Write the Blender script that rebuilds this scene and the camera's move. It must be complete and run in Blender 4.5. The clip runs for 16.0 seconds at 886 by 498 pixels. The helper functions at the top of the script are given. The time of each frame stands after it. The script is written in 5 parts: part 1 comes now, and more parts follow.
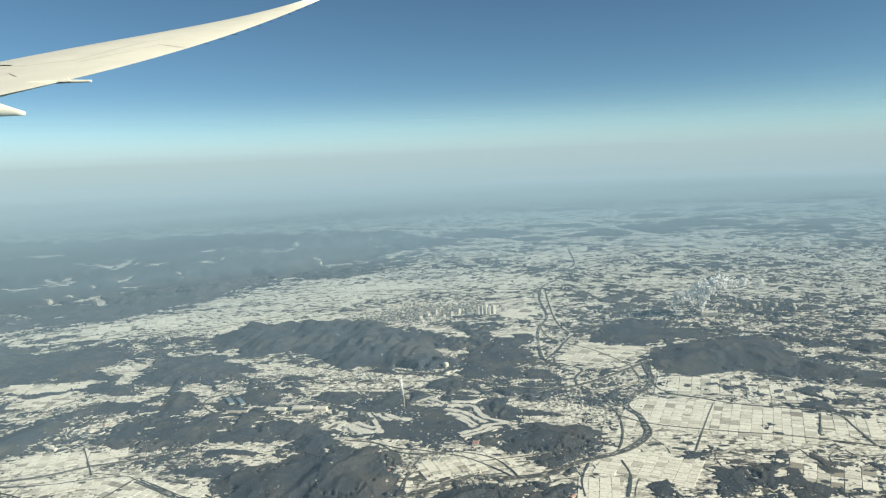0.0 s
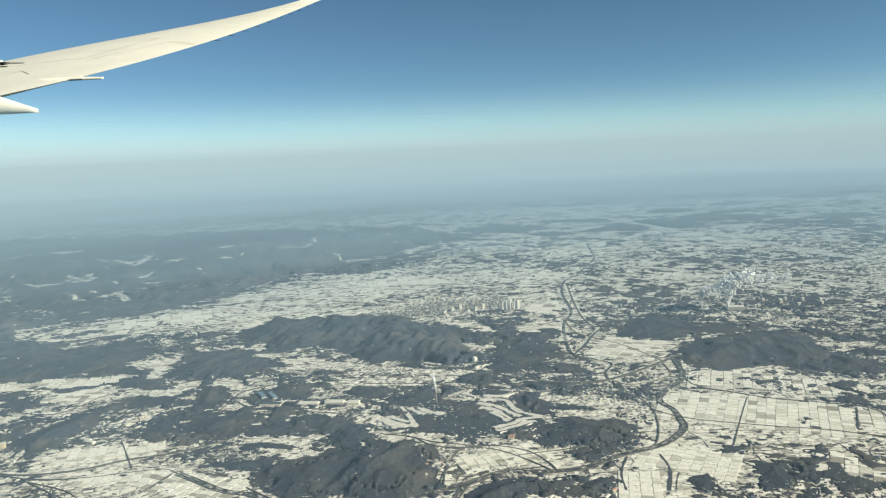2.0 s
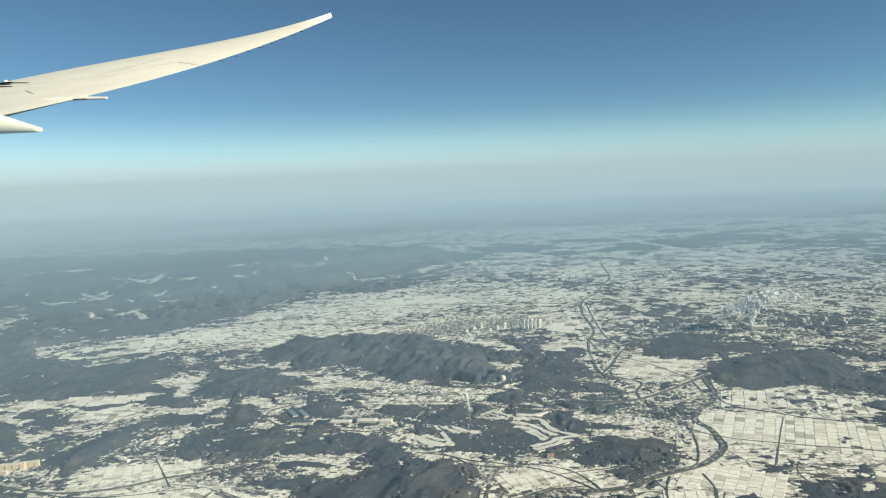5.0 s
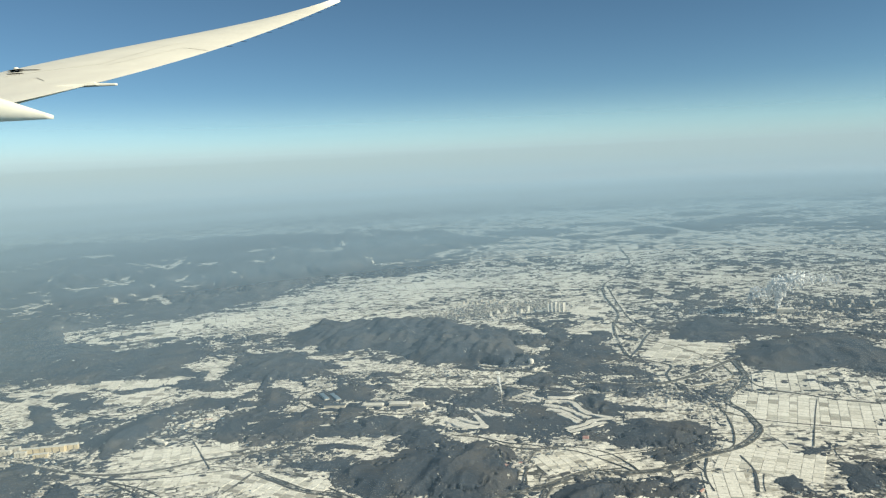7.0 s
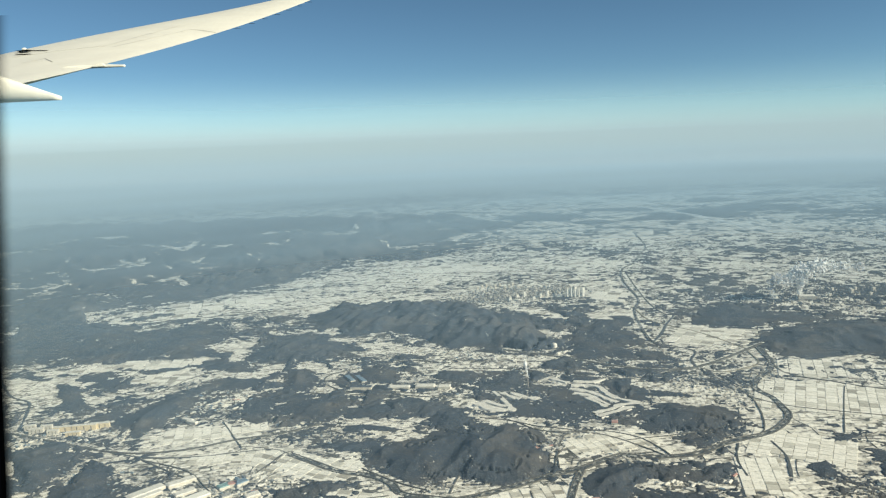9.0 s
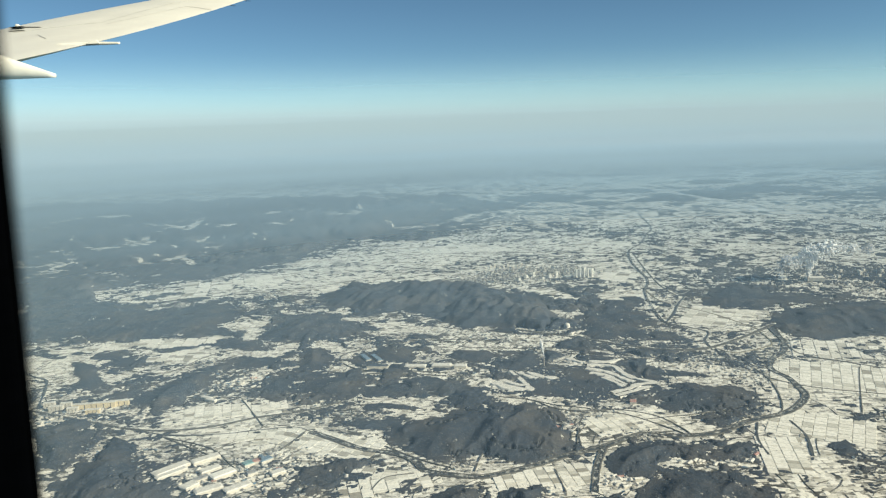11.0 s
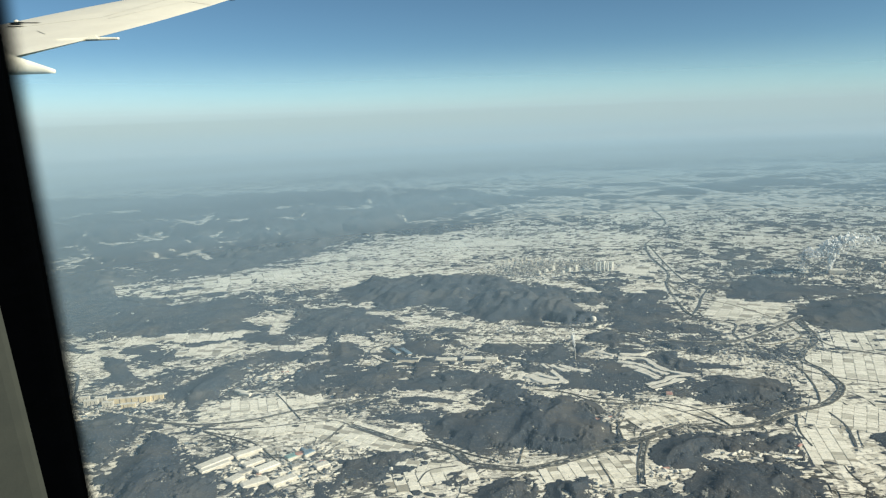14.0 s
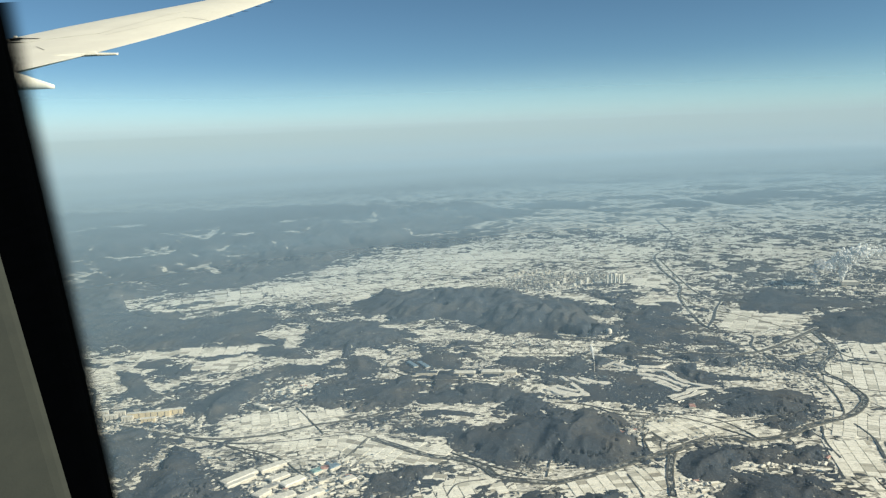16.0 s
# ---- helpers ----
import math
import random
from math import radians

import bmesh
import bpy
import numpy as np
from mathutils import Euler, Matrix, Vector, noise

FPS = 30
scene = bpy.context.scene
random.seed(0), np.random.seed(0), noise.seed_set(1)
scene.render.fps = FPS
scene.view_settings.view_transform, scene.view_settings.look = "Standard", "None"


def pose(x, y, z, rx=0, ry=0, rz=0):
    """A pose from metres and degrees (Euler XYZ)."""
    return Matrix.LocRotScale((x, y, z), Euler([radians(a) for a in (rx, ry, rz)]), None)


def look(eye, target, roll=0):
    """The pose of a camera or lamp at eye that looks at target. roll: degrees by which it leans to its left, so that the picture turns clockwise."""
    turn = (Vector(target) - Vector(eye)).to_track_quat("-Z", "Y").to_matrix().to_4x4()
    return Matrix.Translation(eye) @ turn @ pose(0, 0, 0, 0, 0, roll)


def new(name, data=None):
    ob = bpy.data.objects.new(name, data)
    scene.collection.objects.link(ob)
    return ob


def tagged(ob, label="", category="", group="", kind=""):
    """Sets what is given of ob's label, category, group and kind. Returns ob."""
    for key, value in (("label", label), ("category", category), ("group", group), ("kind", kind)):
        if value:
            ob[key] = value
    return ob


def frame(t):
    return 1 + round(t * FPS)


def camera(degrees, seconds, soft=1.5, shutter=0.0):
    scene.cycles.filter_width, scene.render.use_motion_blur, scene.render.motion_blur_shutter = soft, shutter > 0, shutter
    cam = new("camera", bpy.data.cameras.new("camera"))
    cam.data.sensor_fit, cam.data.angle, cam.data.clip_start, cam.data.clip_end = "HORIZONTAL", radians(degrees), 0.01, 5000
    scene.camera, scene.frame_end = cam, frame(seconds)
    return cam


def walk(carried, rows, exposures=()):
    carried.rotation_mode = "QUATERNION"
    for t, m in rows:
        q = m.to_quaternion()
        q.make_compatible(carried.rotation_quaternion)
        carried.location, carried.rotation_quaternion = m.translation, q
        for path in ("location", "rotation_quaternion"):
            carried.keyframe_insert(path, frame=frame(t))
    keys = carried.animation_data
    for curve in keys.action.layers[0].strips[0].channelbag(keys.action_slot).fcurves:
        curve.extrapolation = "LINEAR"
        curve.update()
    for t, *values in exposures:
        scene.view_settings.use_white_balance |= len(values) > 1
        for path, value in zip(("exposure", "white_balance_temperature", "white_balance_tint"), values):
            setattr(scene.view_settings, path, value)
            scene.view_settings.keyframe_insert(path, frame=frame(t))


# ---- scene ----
# A view from an airliner over a snowy valley. The land is a model, U metres to one flying height; the aircraft's wing stands far off over it.
U = 0.5
cam = camera(61.67, 16.0, soft=1.25)


def aim(t, yaw, pitch, roll):
    """The camera on its straight flight line at t seconds, turned by hand."""
    s, b = t / 16, t * (t - 16) / 64
    x, y, z = -0.6984 * s + 0.0079 * b, -0.0225 * s + 0.0025 * b, 1 - 0.002 * s
    return t, Matrix.Translation((U * x, U * y, U * z)) @ pose(0, 0, 0, 90 + pitch, 0, yaw) @ pose(0, 0, 0, 0, 0, roll)


walk(cam, [aim(*row) for row in (
    (0, -0.00, -6.87, -2.53), (0.5, 0.18, -7.01, -2.48), (1, 0.41, -7.19, -2.53), (1.5, 0.67, -7.32, -2.64), (2, 0.78, -7.17, -2.73),
    (2.5, 0.74, -6.89, -2.67), (3, 0.58, -6.32, -2.54), (3.5, 0.42, -5.81, -2.42), (4, 0.47, -5.60, -2.38), (6.5, 1.40, -6.32, -3.01),
    (7, 1.58, -6.78, -2.92), (7.5, 1.70, -7.12, -2.70), (8, 1.80, -7.30, -2.57), (8.5, 1.95, -7.54, -2.45), (9, 2.13, -7.96, -2.49),
    (11.5, 1.86, -9.59, -2.15), (12, 1.89, -9.64, -2.19), (12.5, 1.96, -9.84, -2.25), (13, 2.04, -9.91, -2.34), (13.5, 2.01, -9.93, -2.38),
    (14, 1.91, -9.87, -2.38), (14.5, 1.80, -9.71, -2.41), (15, 1.72, -9.46, -2.47), (15.5, 1.69, -9.13, -2.51), (16, 1.71, -8.83, -2.55))], [(0, 0.62, 6350, 2), (16, 0.62, 6350, 2)])

# ---- daylight ----
SUN_HEIGHT, SUN_WAY = 27, 112  # degrees above the horizon, and clockwise from the way the camera looks
world = bpy.data.worlds.new("sky")
scene.world = world
world.use_nodes = True
sky = world.node_tree.nodes.new("ShaderNodeTexSky")
sky.sky_type, sky.sun_disc = "NISHITA", False
sky.sun_elevation, sky.sun_rotation = radians(SUN_HEIGHT), radians(SUN_WAY)
sky.altitude, sky.air_density, sky.dust_density, sky.ozone_density = 5300, 1.0, 0.5, 1.5
back = world.node_tree.nodes["Background"]
back.inputs["Strength"].default_value = 0.060
cool = world.node_tree.nodes.new("ShaderNodeMix")  # the thin cold air's cast
cool.data_type, cool.blend_type = "RGBA", "MULTIPLY"
cool.inputs[0].default_value, cool.inputs[7].default_value = 1.0, (0.84, 0.985, 0.95, 1)
world.node_tree.links.new(sky.outputs["Color"], cool.inputs[6])
world.node_tree.links.new(cool.outputs[2], back.inputs["Color"])
sun = new("sun", bpy.data.lights.new("sun", "SUN"))
sun.data.energy, sun.data.angle, sun.data.color = 5.0, radians(0.5), (1.0, 0.89, 0.70)
sun_from = Vector((math.sin(radians(SUN_WAY)) * math.cos(radians(SUN_HEIGHT)), math.cos(radians(SUN_WAY)) * math.cos(radians(SUN_HEIGHT)), math.sin(radians(SUN_HEIGHT))))
sun.matrix_world = look(sun_from * 40, (0, 0, 0))


# ---- materials ----
class Nodes:
    """A short way to write a node material."""

    def __init__(self, name, rough=0.9):
        self.mat = bpy.data.materials.new(name)
        self.mat.use_nodes = True
        self.tree = self.mat.node_tree
        self.bsdf = self.tree.nodes["Principled BSDF"]
        self.bsdf.inputs["Roughness"].default_value = rough
        self.bsdf.inputs["Specular IOR Level"].default_value = 0.15
        self.geo = self.tree.nodes.new("ShaderNodeNewGeometry")

    def node(self, kind, **sockets):
        n = self.tree.nodes.new(kind)
        for key, value in sockets.items():
            self.put(n, key.replace("_", " "), value)
        return n

    def put(self, n, key, value):
        if hasattr(value, "is_output"):
            self.tree.links.new(value, n.inputs[key])
        else:
            n.inputs[key].default_value = value

    def noise(self, size, detail=4.0, rough=0.55, stretch=(1, 1, 1), warp=0.0):
        """Cloudy noise about 0.5, with blobs of that size in metres."""
        m = self.node("ShaderNodeMapping", Vector=self.geo.outputs["Position"])
        m.inputs["Scale"].default_value = stretch
        n = self.node("ShaderNodeTexNoise", Vector=m.outputs["Vector"], Scale=1 / size, Detail=detail, Roughness=rough, Distortion=warp)
        return n.outputs["Fac"]

    def ramp(self, value, lo, hi):
        n = self.node("ShaderNodeMapRange", Value=value)
        n.inputs["From Min"].default_value, n.inputs["From Max"].default_value = lo, hi
        return n.outputs["Result"]

    def mix(self, fac, a, b):
        n = self.tree.nodes.new("ShaderNodeMix")
        n.data_type = "RGBA"
        for k, v in ((0, fac), (6, a), (7, b)):
            if hasattr(v, "is_output"):
                self.tree.links.new(v, n.inputs[k])
            else:
                n.inputs[k].default_value = v if k == 0 else (*v, 1)
        return n.outputs[2]

    def maths(self, how, a, b=0.0):
        n = self.tree.nodes.new("ShaderNodeMath")
        n.operation = how
        for k, v in ((0, a), (1, b)):
            if hasattr(v, "is_output"):
                self.tree.links.new(v, n.inputs[k])
            else:
                n.inputs[k].default_value = v
        return n.outputs[0]

    def island(self):
        return self.geo.outputs["Random Per Island"]

    def single(self):
        return self.node("ShaderNodeObjectInfo").outputs["Random"]

    def bump(self, height, dist, strength=1.0):
        n = self.node("ShaderNodeBump", Height=height, Distance=dist, Strength=strength)
        self.tree.links.new(n.outputs["Normal"], self.bsdf.inputs["Normal"])

    def done(self, colour):
        self.put(self.bsdf, "Base Color", colour if hasattr(colour, "is_output") else (*colour, 1))
        return self.mat


SNOW, SOIL, WOOD = (0.76, 0.725, 0.65), (0.20, 0.19, 0.16), (0.040, 0.051, 0.068)


def snow_ground():
    n = Nodes("snowy_ground")
    broad = n.noise(0.17, 5, 0.6)
    fine = n.noise(0.012, 5, 0.7, (1, 1.8, 1))
    streak = n.noise(0.03, 4, 0.65, (0.8, 1.5, 1), 1.5)
    patch = n.maths("ADD", n.maths("MULTIPLY", broad, 0.5), n.maths("MULTIPLY", streak, 0.5))
    c = n.mix(n.ramp(fine, 0.42, 0.62), SNOW, SOIL)
    c = n.mix(n.ramp(patch, 0.52, 0.57), c, n.mix(fine, (0.045, 0.047, 0.045), (0.13, 0.125, 0.11)))
    c = n.mix(n.ramp(n.noise(0.0045, 3, 0.6), 0.60, 0.66), c, (0.10, 0.10, 0.092))
    n.bump(fine, 0.001, 0.5)
    return n.done(c)


def forest(name, dark, light, gaps, gap_size):
    """Bare winter woods: grain of crowns, browner stands, and snow in the clearings."""
    n = Nodes(name)
    grain = n.noise(0.0035, 3, 0.7)
    broad = n.noise(0.09, 4, 0.6)
    c = n.mix(n.ramp(broad, 0.44, 0.68), dark, light)
    c = n.mix(n.maths("MULTIPLY", n.ramp(grain, 0.46, 0.72), 0.40), c, (0.13, 0.122, 0.112))
    c = n.mix(n.ramp(n.noise(0.020, 6, 0.75, (1.5, 0.7, 1)), 0.635, 0.66), c, (0.46, 0.44, 0.38))
    c = n.mix(n.ramp(n.noise(gap_size, 6, 0.68, (1, 1, 0.3), 0.6), gaps, gaps + 0.02), c, (0.62, 0.59, 0.51))
    n.bump(grain, 0.002, 0.8)
    return n.done(c)


def parcels(per_object):
    n = Nodes("snowy_field" if per_object else "snowy_fields")
    which = n.single() if per_object else n.island()
    tone = n.node("ShaderNodeValToRGB", Fac=which)
    el = tone.color_ramp.elements
    el[0].position, el[0].color = 0.0, (0.83, 0.795, 0.71, 1)
    el[1].position, el[1].color = 1.0, (0.30, 0.275, 0.225, 1)
    for at, c in ((0.5, (0.78, 0.745, 0.66, 1)), (0.76, (0.70, 0.665, 0.58, 1)), (0.91, (0.50, 0.475, 0.41, 1))):
        e = el.new(at)
        e.color = c
    fine = n.noise(0.006, 4, 0.65)
    c = n.mix(n.maths("MULTIPLY", n.ramp(fine, 0.5, 0.75), 0.5), tone.outputs["Color"], SOIL)
    return n.done(c)


def plain(name, colour, second, size, rough=0.85, lo=0.35, hi=0.65):
    n = Nodes(name, rough)
    f = n.noise(size, 5, 0.65)
    n.bump(f, size * 0.05, 0.4)
    return n.done(n.mix(n.ramp(f, lo, hi), colour, second))


def tinted(name, *colours, rough=0.8):
    """One of a few colours for each loose piece of a mesh."""
    n = Nodes(name, rough)
    tone = n.node("ShaderNodeValToRGB", Fac=n.island())
    tone.color_ramp.interpolation = "CONSTANT"
    el = tone.color_ramp.elements
    while len(el) < len(colours):
        el.new(0.5)
    for i, c in enumerate(colours):
        el[i].position, el[i].color = i / len(colours), (*c, 1)
    f = n.noise(0.004, 3)
    return n.done(n.mix(n.maths("MULTIPLY", f, 0.3), tone.outputs["Color"], (0.3, 0.29, 0.26)))


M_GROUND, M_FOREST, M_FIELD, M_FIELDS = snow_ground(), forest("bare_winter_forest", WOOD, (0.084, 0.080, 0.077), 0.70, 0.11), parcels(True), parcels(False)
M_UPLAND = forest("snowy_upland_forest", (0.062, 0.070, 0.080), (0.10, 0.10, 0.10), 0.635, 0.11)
M_RIVER = plain("half_frozen_river", (0.05, 0.055, 0.058), (0.52, 0.50, 0.44), 0.010, 0.5, 0.50, 0.62)
M_WATER = plain("dark_open_water", (0.045, 0.05, 0.052), (0.10, 0.10, 0.095), 0.02, 0.4)
M_ICE = plain("snowy_river_ice", (0.84, 0.81, 0.73), (0.30, 0.30, 0.29), 0.12)
M_ROAD = plain("wet_asphalt", (0.07, 0.07, 0.068), (0.14, 0.135, 0.12), 0.012)
M_LEVEE = plain("dry_grass_bank", (0.12, 0.11, 0.085), (0.28, 0.26, 0.20), 0.008)
M_HOUSES = tinted("village_roofs", (0.66, 0.63, 0.56), (0.36, 0.35, 0.32), (0.55, 0.52, 0.45), (0.10, 0.10, 0.11), (0.22, 0.21, 0.19), (0.62, 0.58, 0.5), (0.16, 0.17, 0.18), (0.15, 0.20, 0.24), (0.28, 0.27, 0.25))
M_WALL = plain("pale_concrete", (0.62, 0.58, 0.50), (0.48, 0.45, 0.39), 0.006)
M_BRIGHT = plain("white_render", (0.84, 0.81, 0.73), (0.74, 0.71, 0.64), 0.006)
M_CREAM = plain("cream_render", (0.66, 0.56, 0.38), (0.56, 0.47, 0.32), 0.006)
M_ROOF = plain("snowy_roof", (0.76, 0.73, 0.66), (0.55, 0.52, 0.46), 0.006)
M_GLASS = plain("dark_glazing", (0.05, 0.06, 0.07), (0.09, 0.10, 0.11), 0.01, 0.25)
M_BLUE = plain("blue_sheet_roof", (0.13, 0.20, 0.27), (0.22, 0.28, 0.33), 0.006, 0.5)
M_TEAL = plain("teal_sheet_roof", (0.14, 0.28, 0.28), (0.28, 0.37, 0.36), 0.006, 0.5)
M_RED = plain("red_sheet_roof", (0.34, 0.17, 0.14), (0.45, 0.30, 0.26), 0.006, 0.6)
M_GREY = plain("grey_tile_roof", (0.20, 0.20, 0.20), (0.42, 0.41, 0.38), 0.006)
M_CHIMNEY = plain("chimney_concrete", (0.40, 0.37, 0.33), (0.3, 0.28, 0.25), 0.004)


def steam(name, lo, hi):
    n = Nodes(name)
    body = n.node("ShaderNodeBsdfDiffuse", Color=(0.95, 0.95, 0.94, 1))
    back_lit = n.node("ShaderNodeBsdfTranslucent", Color=(0.95, 0.95, 0.94, 1))
    both = n.node("ShaderNodeMixShader", Fac=0.25)
    n.tree.links.new(body.outputs[0], both.inputs[1])
    n.tree.links.new(back_lit.outputs[0], both.inputs[2])
    thin = n.node("ShaderNodeMixShader", Fac=n.ramp(n.noise(0.012, 4, 0.6), lo, hi))
    n.tree.links.new(n.node("ShaderNodeBsdfTransparent").outputs[0], thin.inputs[1])
    n.tree.links.new(both.outputs[0], thin.inputs[2])
    n.tree.links.new(thin.outputs[0], n.tree.nodes["Material Output"].inputs["Surface"])
    return n.mat


def haze():
    """The winter haze over the land, painted on one thin sheet: its opacity and tint change with the way from the
    flight line, and it thins out at its upper rim.
    """
    n = Nodes("painted_haze")
    off = n.node("ShaderNodeVectorMath", Vector=n.geo.outputs["Position"])
    off.operation = "SUBTRACT"
    off.inputs[1].default_value = (0.75 * U, 0.1 * U, 0)
    flat = n.node("ShaderNodeVectorMath")
    flat.operation = "MULTIPLY"
    n.tree.links.new(off.outputs[0], flat.inputs[0])
    flat.inputs[1].default_value = (1, 1, 0)
    far = n.node("ShaderNodeVectorMath")
    far.operation = "LENGTH"
    n.tree.links.new(flat.outputs[0], far.inputs[0])
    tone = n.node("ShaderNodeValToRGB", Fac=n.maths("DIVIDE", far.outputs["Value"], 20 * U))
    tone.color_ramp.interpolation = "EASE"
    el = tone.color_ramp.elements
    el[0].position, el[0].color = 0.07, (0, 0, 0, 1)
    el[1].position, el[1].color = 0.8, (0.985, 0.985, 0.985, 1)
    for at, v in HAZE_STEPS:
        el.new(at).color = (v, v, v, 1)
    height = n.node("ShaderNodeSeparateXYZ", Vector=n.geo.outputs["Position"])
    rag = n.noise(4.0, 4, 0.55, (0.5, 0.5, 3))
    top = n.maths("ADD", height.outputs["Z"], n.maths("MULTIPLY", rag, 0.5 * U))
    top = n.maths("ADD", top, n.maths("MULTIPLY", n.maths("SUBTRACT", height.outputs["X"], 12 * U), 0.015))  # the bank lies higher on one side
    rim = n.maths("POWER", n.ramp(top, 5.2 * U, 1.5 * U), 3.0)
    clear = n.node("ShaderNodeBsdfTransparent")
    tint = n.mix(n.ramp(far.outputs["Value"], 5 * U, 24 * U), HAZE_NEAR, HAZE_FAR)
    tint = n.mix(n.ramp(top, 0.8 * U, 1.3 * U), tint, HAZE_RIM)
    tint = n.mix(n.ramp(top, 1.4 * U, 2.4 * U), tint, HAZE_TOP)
    body = n.node("ShaderNodeBsdfDiffuse", Color=tint)
    under = n.node("ShaderNodeBsdfTranslucent", Color=tint)
    both = n.node("ShaderNodeMixShader", Fac=0.35)
    n.tree.links.new(body.outputs[0], both.inputs[1])
    n.tree.links.new(under.outputs[0], both.inputs[2])
    thick = n.node("ShaderNodeMixShader", Fac=n.maths("MULTIPLY", tone.outputs["Color"], rim))
    n.tree.links.new(clear.outputs[0], thick.inputs[1])
    n.tree.links.new(both.outputs[0], thick.inputs[2])
    n.tree.links.new(thick.outputs[0], n.tree.nodes["Material Output"].inputs["Surface"])
    return n.mat


# the painted haze: opacity by distance, then its tints from near land to sky
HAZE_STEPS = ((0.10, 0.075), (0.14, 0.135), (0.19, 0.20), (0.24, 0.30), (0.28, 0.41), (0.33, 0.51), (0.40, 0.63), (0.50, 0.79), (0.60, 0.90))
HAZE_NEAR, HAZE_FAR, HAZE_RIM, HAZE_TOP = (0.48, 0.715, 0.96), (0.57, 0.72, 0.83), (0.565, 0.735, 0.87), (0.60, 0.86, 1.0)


# ---- building blocks ----
def lattice(ix, iy, seed):
    k = (ix.astype(np.int64) * 374761393 + iy.astype(np.int64) * 668265263 + seed * 1442695041) & 0x7FFFFFFF
    k = ((k ^ (k >> 13)) * 1274126177) & 0x7FFFFFFF
    return ((k ^ (k >> 16)) & 0xFFFF) / 65535.0


def bumps(x, y, seed=0):
    x, y = np.asarray(x, float), np.asarray(y, float)
    ix, iy = np.floor(x), np.floor(y)
    fx, fy = x - ix, y - iy
    fx, fy = fx * fx * (3 - 2 * fx), fy * fy * (3 - 2 * fy)
    a, b = lattice(ix, iy, seed), lattice(ix + 1, iy, seed)
    c, d = lattice(ix, iy + 1, seed), lattice(ix + 1, iy + 1, seed)
    return (a * (1 - fx) + b * fx) * (1 - fy) + (c * (1 - fx) + d * fx) * fy


def fractal(x, y, octaves=4, seed=0, gain=0.5):
    total, weight, w = 0, 0, 1.0
    for i in range(octaves):
        total = total + w * bumps(x * 2 ** i + 17.3 * i, y * 2 ** i - 9.1 * i, seed + i)
        weight, w = weight + w, w * gain
    return total / weight


def mesh_of(name, verts, faces, material, smooth=False):
    me = bpy.data.meshes.new(name)
    me.from_pydata([tuple(v) for v in verts], [], [tuple(f) for f in faces])
    me.materials.append(material)
    if smooth:
        me.polygons.foreach_set("use_smooth", [True] * len(me.polygons))
    me.update()
    return me


def part(name, bm, material, parent, label=""):
    me = bpy.data.meshes.new(name)
    bm.to_mesh(me)
    bm.free()
    me.materials.append(material)
    ob = new(name, me)
    ob.parent = parent
    return tagged(ob, label)


def box(bm, x, y, z, sx, sy, sz, rz=0.0, taper=1.0):
    """A box that stands on (x, y, z)."""
    m = Matrix.Translation((x, y, z)) @ Matrix.Rotation(rz, 4, "Z")
    lo = [bm.verts.new(m @ Vector((i * sx / 2, j * sy / 2, 0))) for i, j in ((-1, -1), (1, -1), (1, 1), (-1, 1))]
    hi = [bm.verts.new(m @ Vector((i * sx / 2 * taper, j * sy / 2 * taper, sz))) for i, j in ((-1, -1), (1, -1), (1, 1), (-1, 1))]
    bm.faces.new(lo[::-1])
    bm.faces.new(hi)
    for i in range(4):
        bm.faces.new((lo[i], lo[(i + 1) % 4], hi[(i + 1) % 4], hi[i]))
    return bm


def crop(inside, zz, x, y, keep):
    """The faces of a grid that touch the inside, and their vertices."""
    ny, nx = x.shape
    idx = np.arange(nx * ny).reshape(ny, nx)
    quads = np.stack([idx[:-1, :-1], idx[:-1, 1:], idx[1:, 1:], idx[1:, :-1]], -1).reshape(-1, 4)
    on = inside.reshape(-1)[quads].any(1)
    quads = quads[on]
    used, back_to = np.unique(quads, return_inverse=True)
    verts = np.stack([x.reshape(-1), y.reshape(-1), zz.reshape(-1)], 1)[used]
    return verts, back_to.reshape(-1, 4) + keep


# ---- rivers, roads and banks ----
LOOK = {"river": (M_RIVER, "winding dark river with pale frozen edges", 0.0024), "frozen_river": (M_ICE, "broad pale frozen river across the distant plain", 0.0022), "stream": (M_WATER, "narrow dark stream between snowy fields", 0.0023),
        "levee": (M_LEVEE, "dry grass embankment beside the fields", 0.0022), "motorway": (M_ROAD, "broad dark motorway on a low embankment", 0.0034),
        "railway": (M_ROAD, "dark railway line on a low embankment", 0.003), "fairway": (M_ROOF, "snow-covered golf fairway between dark trees", 0.0042), "road": (M_ROAD, "dark cleared country road through snowy fields", 0.0027)}


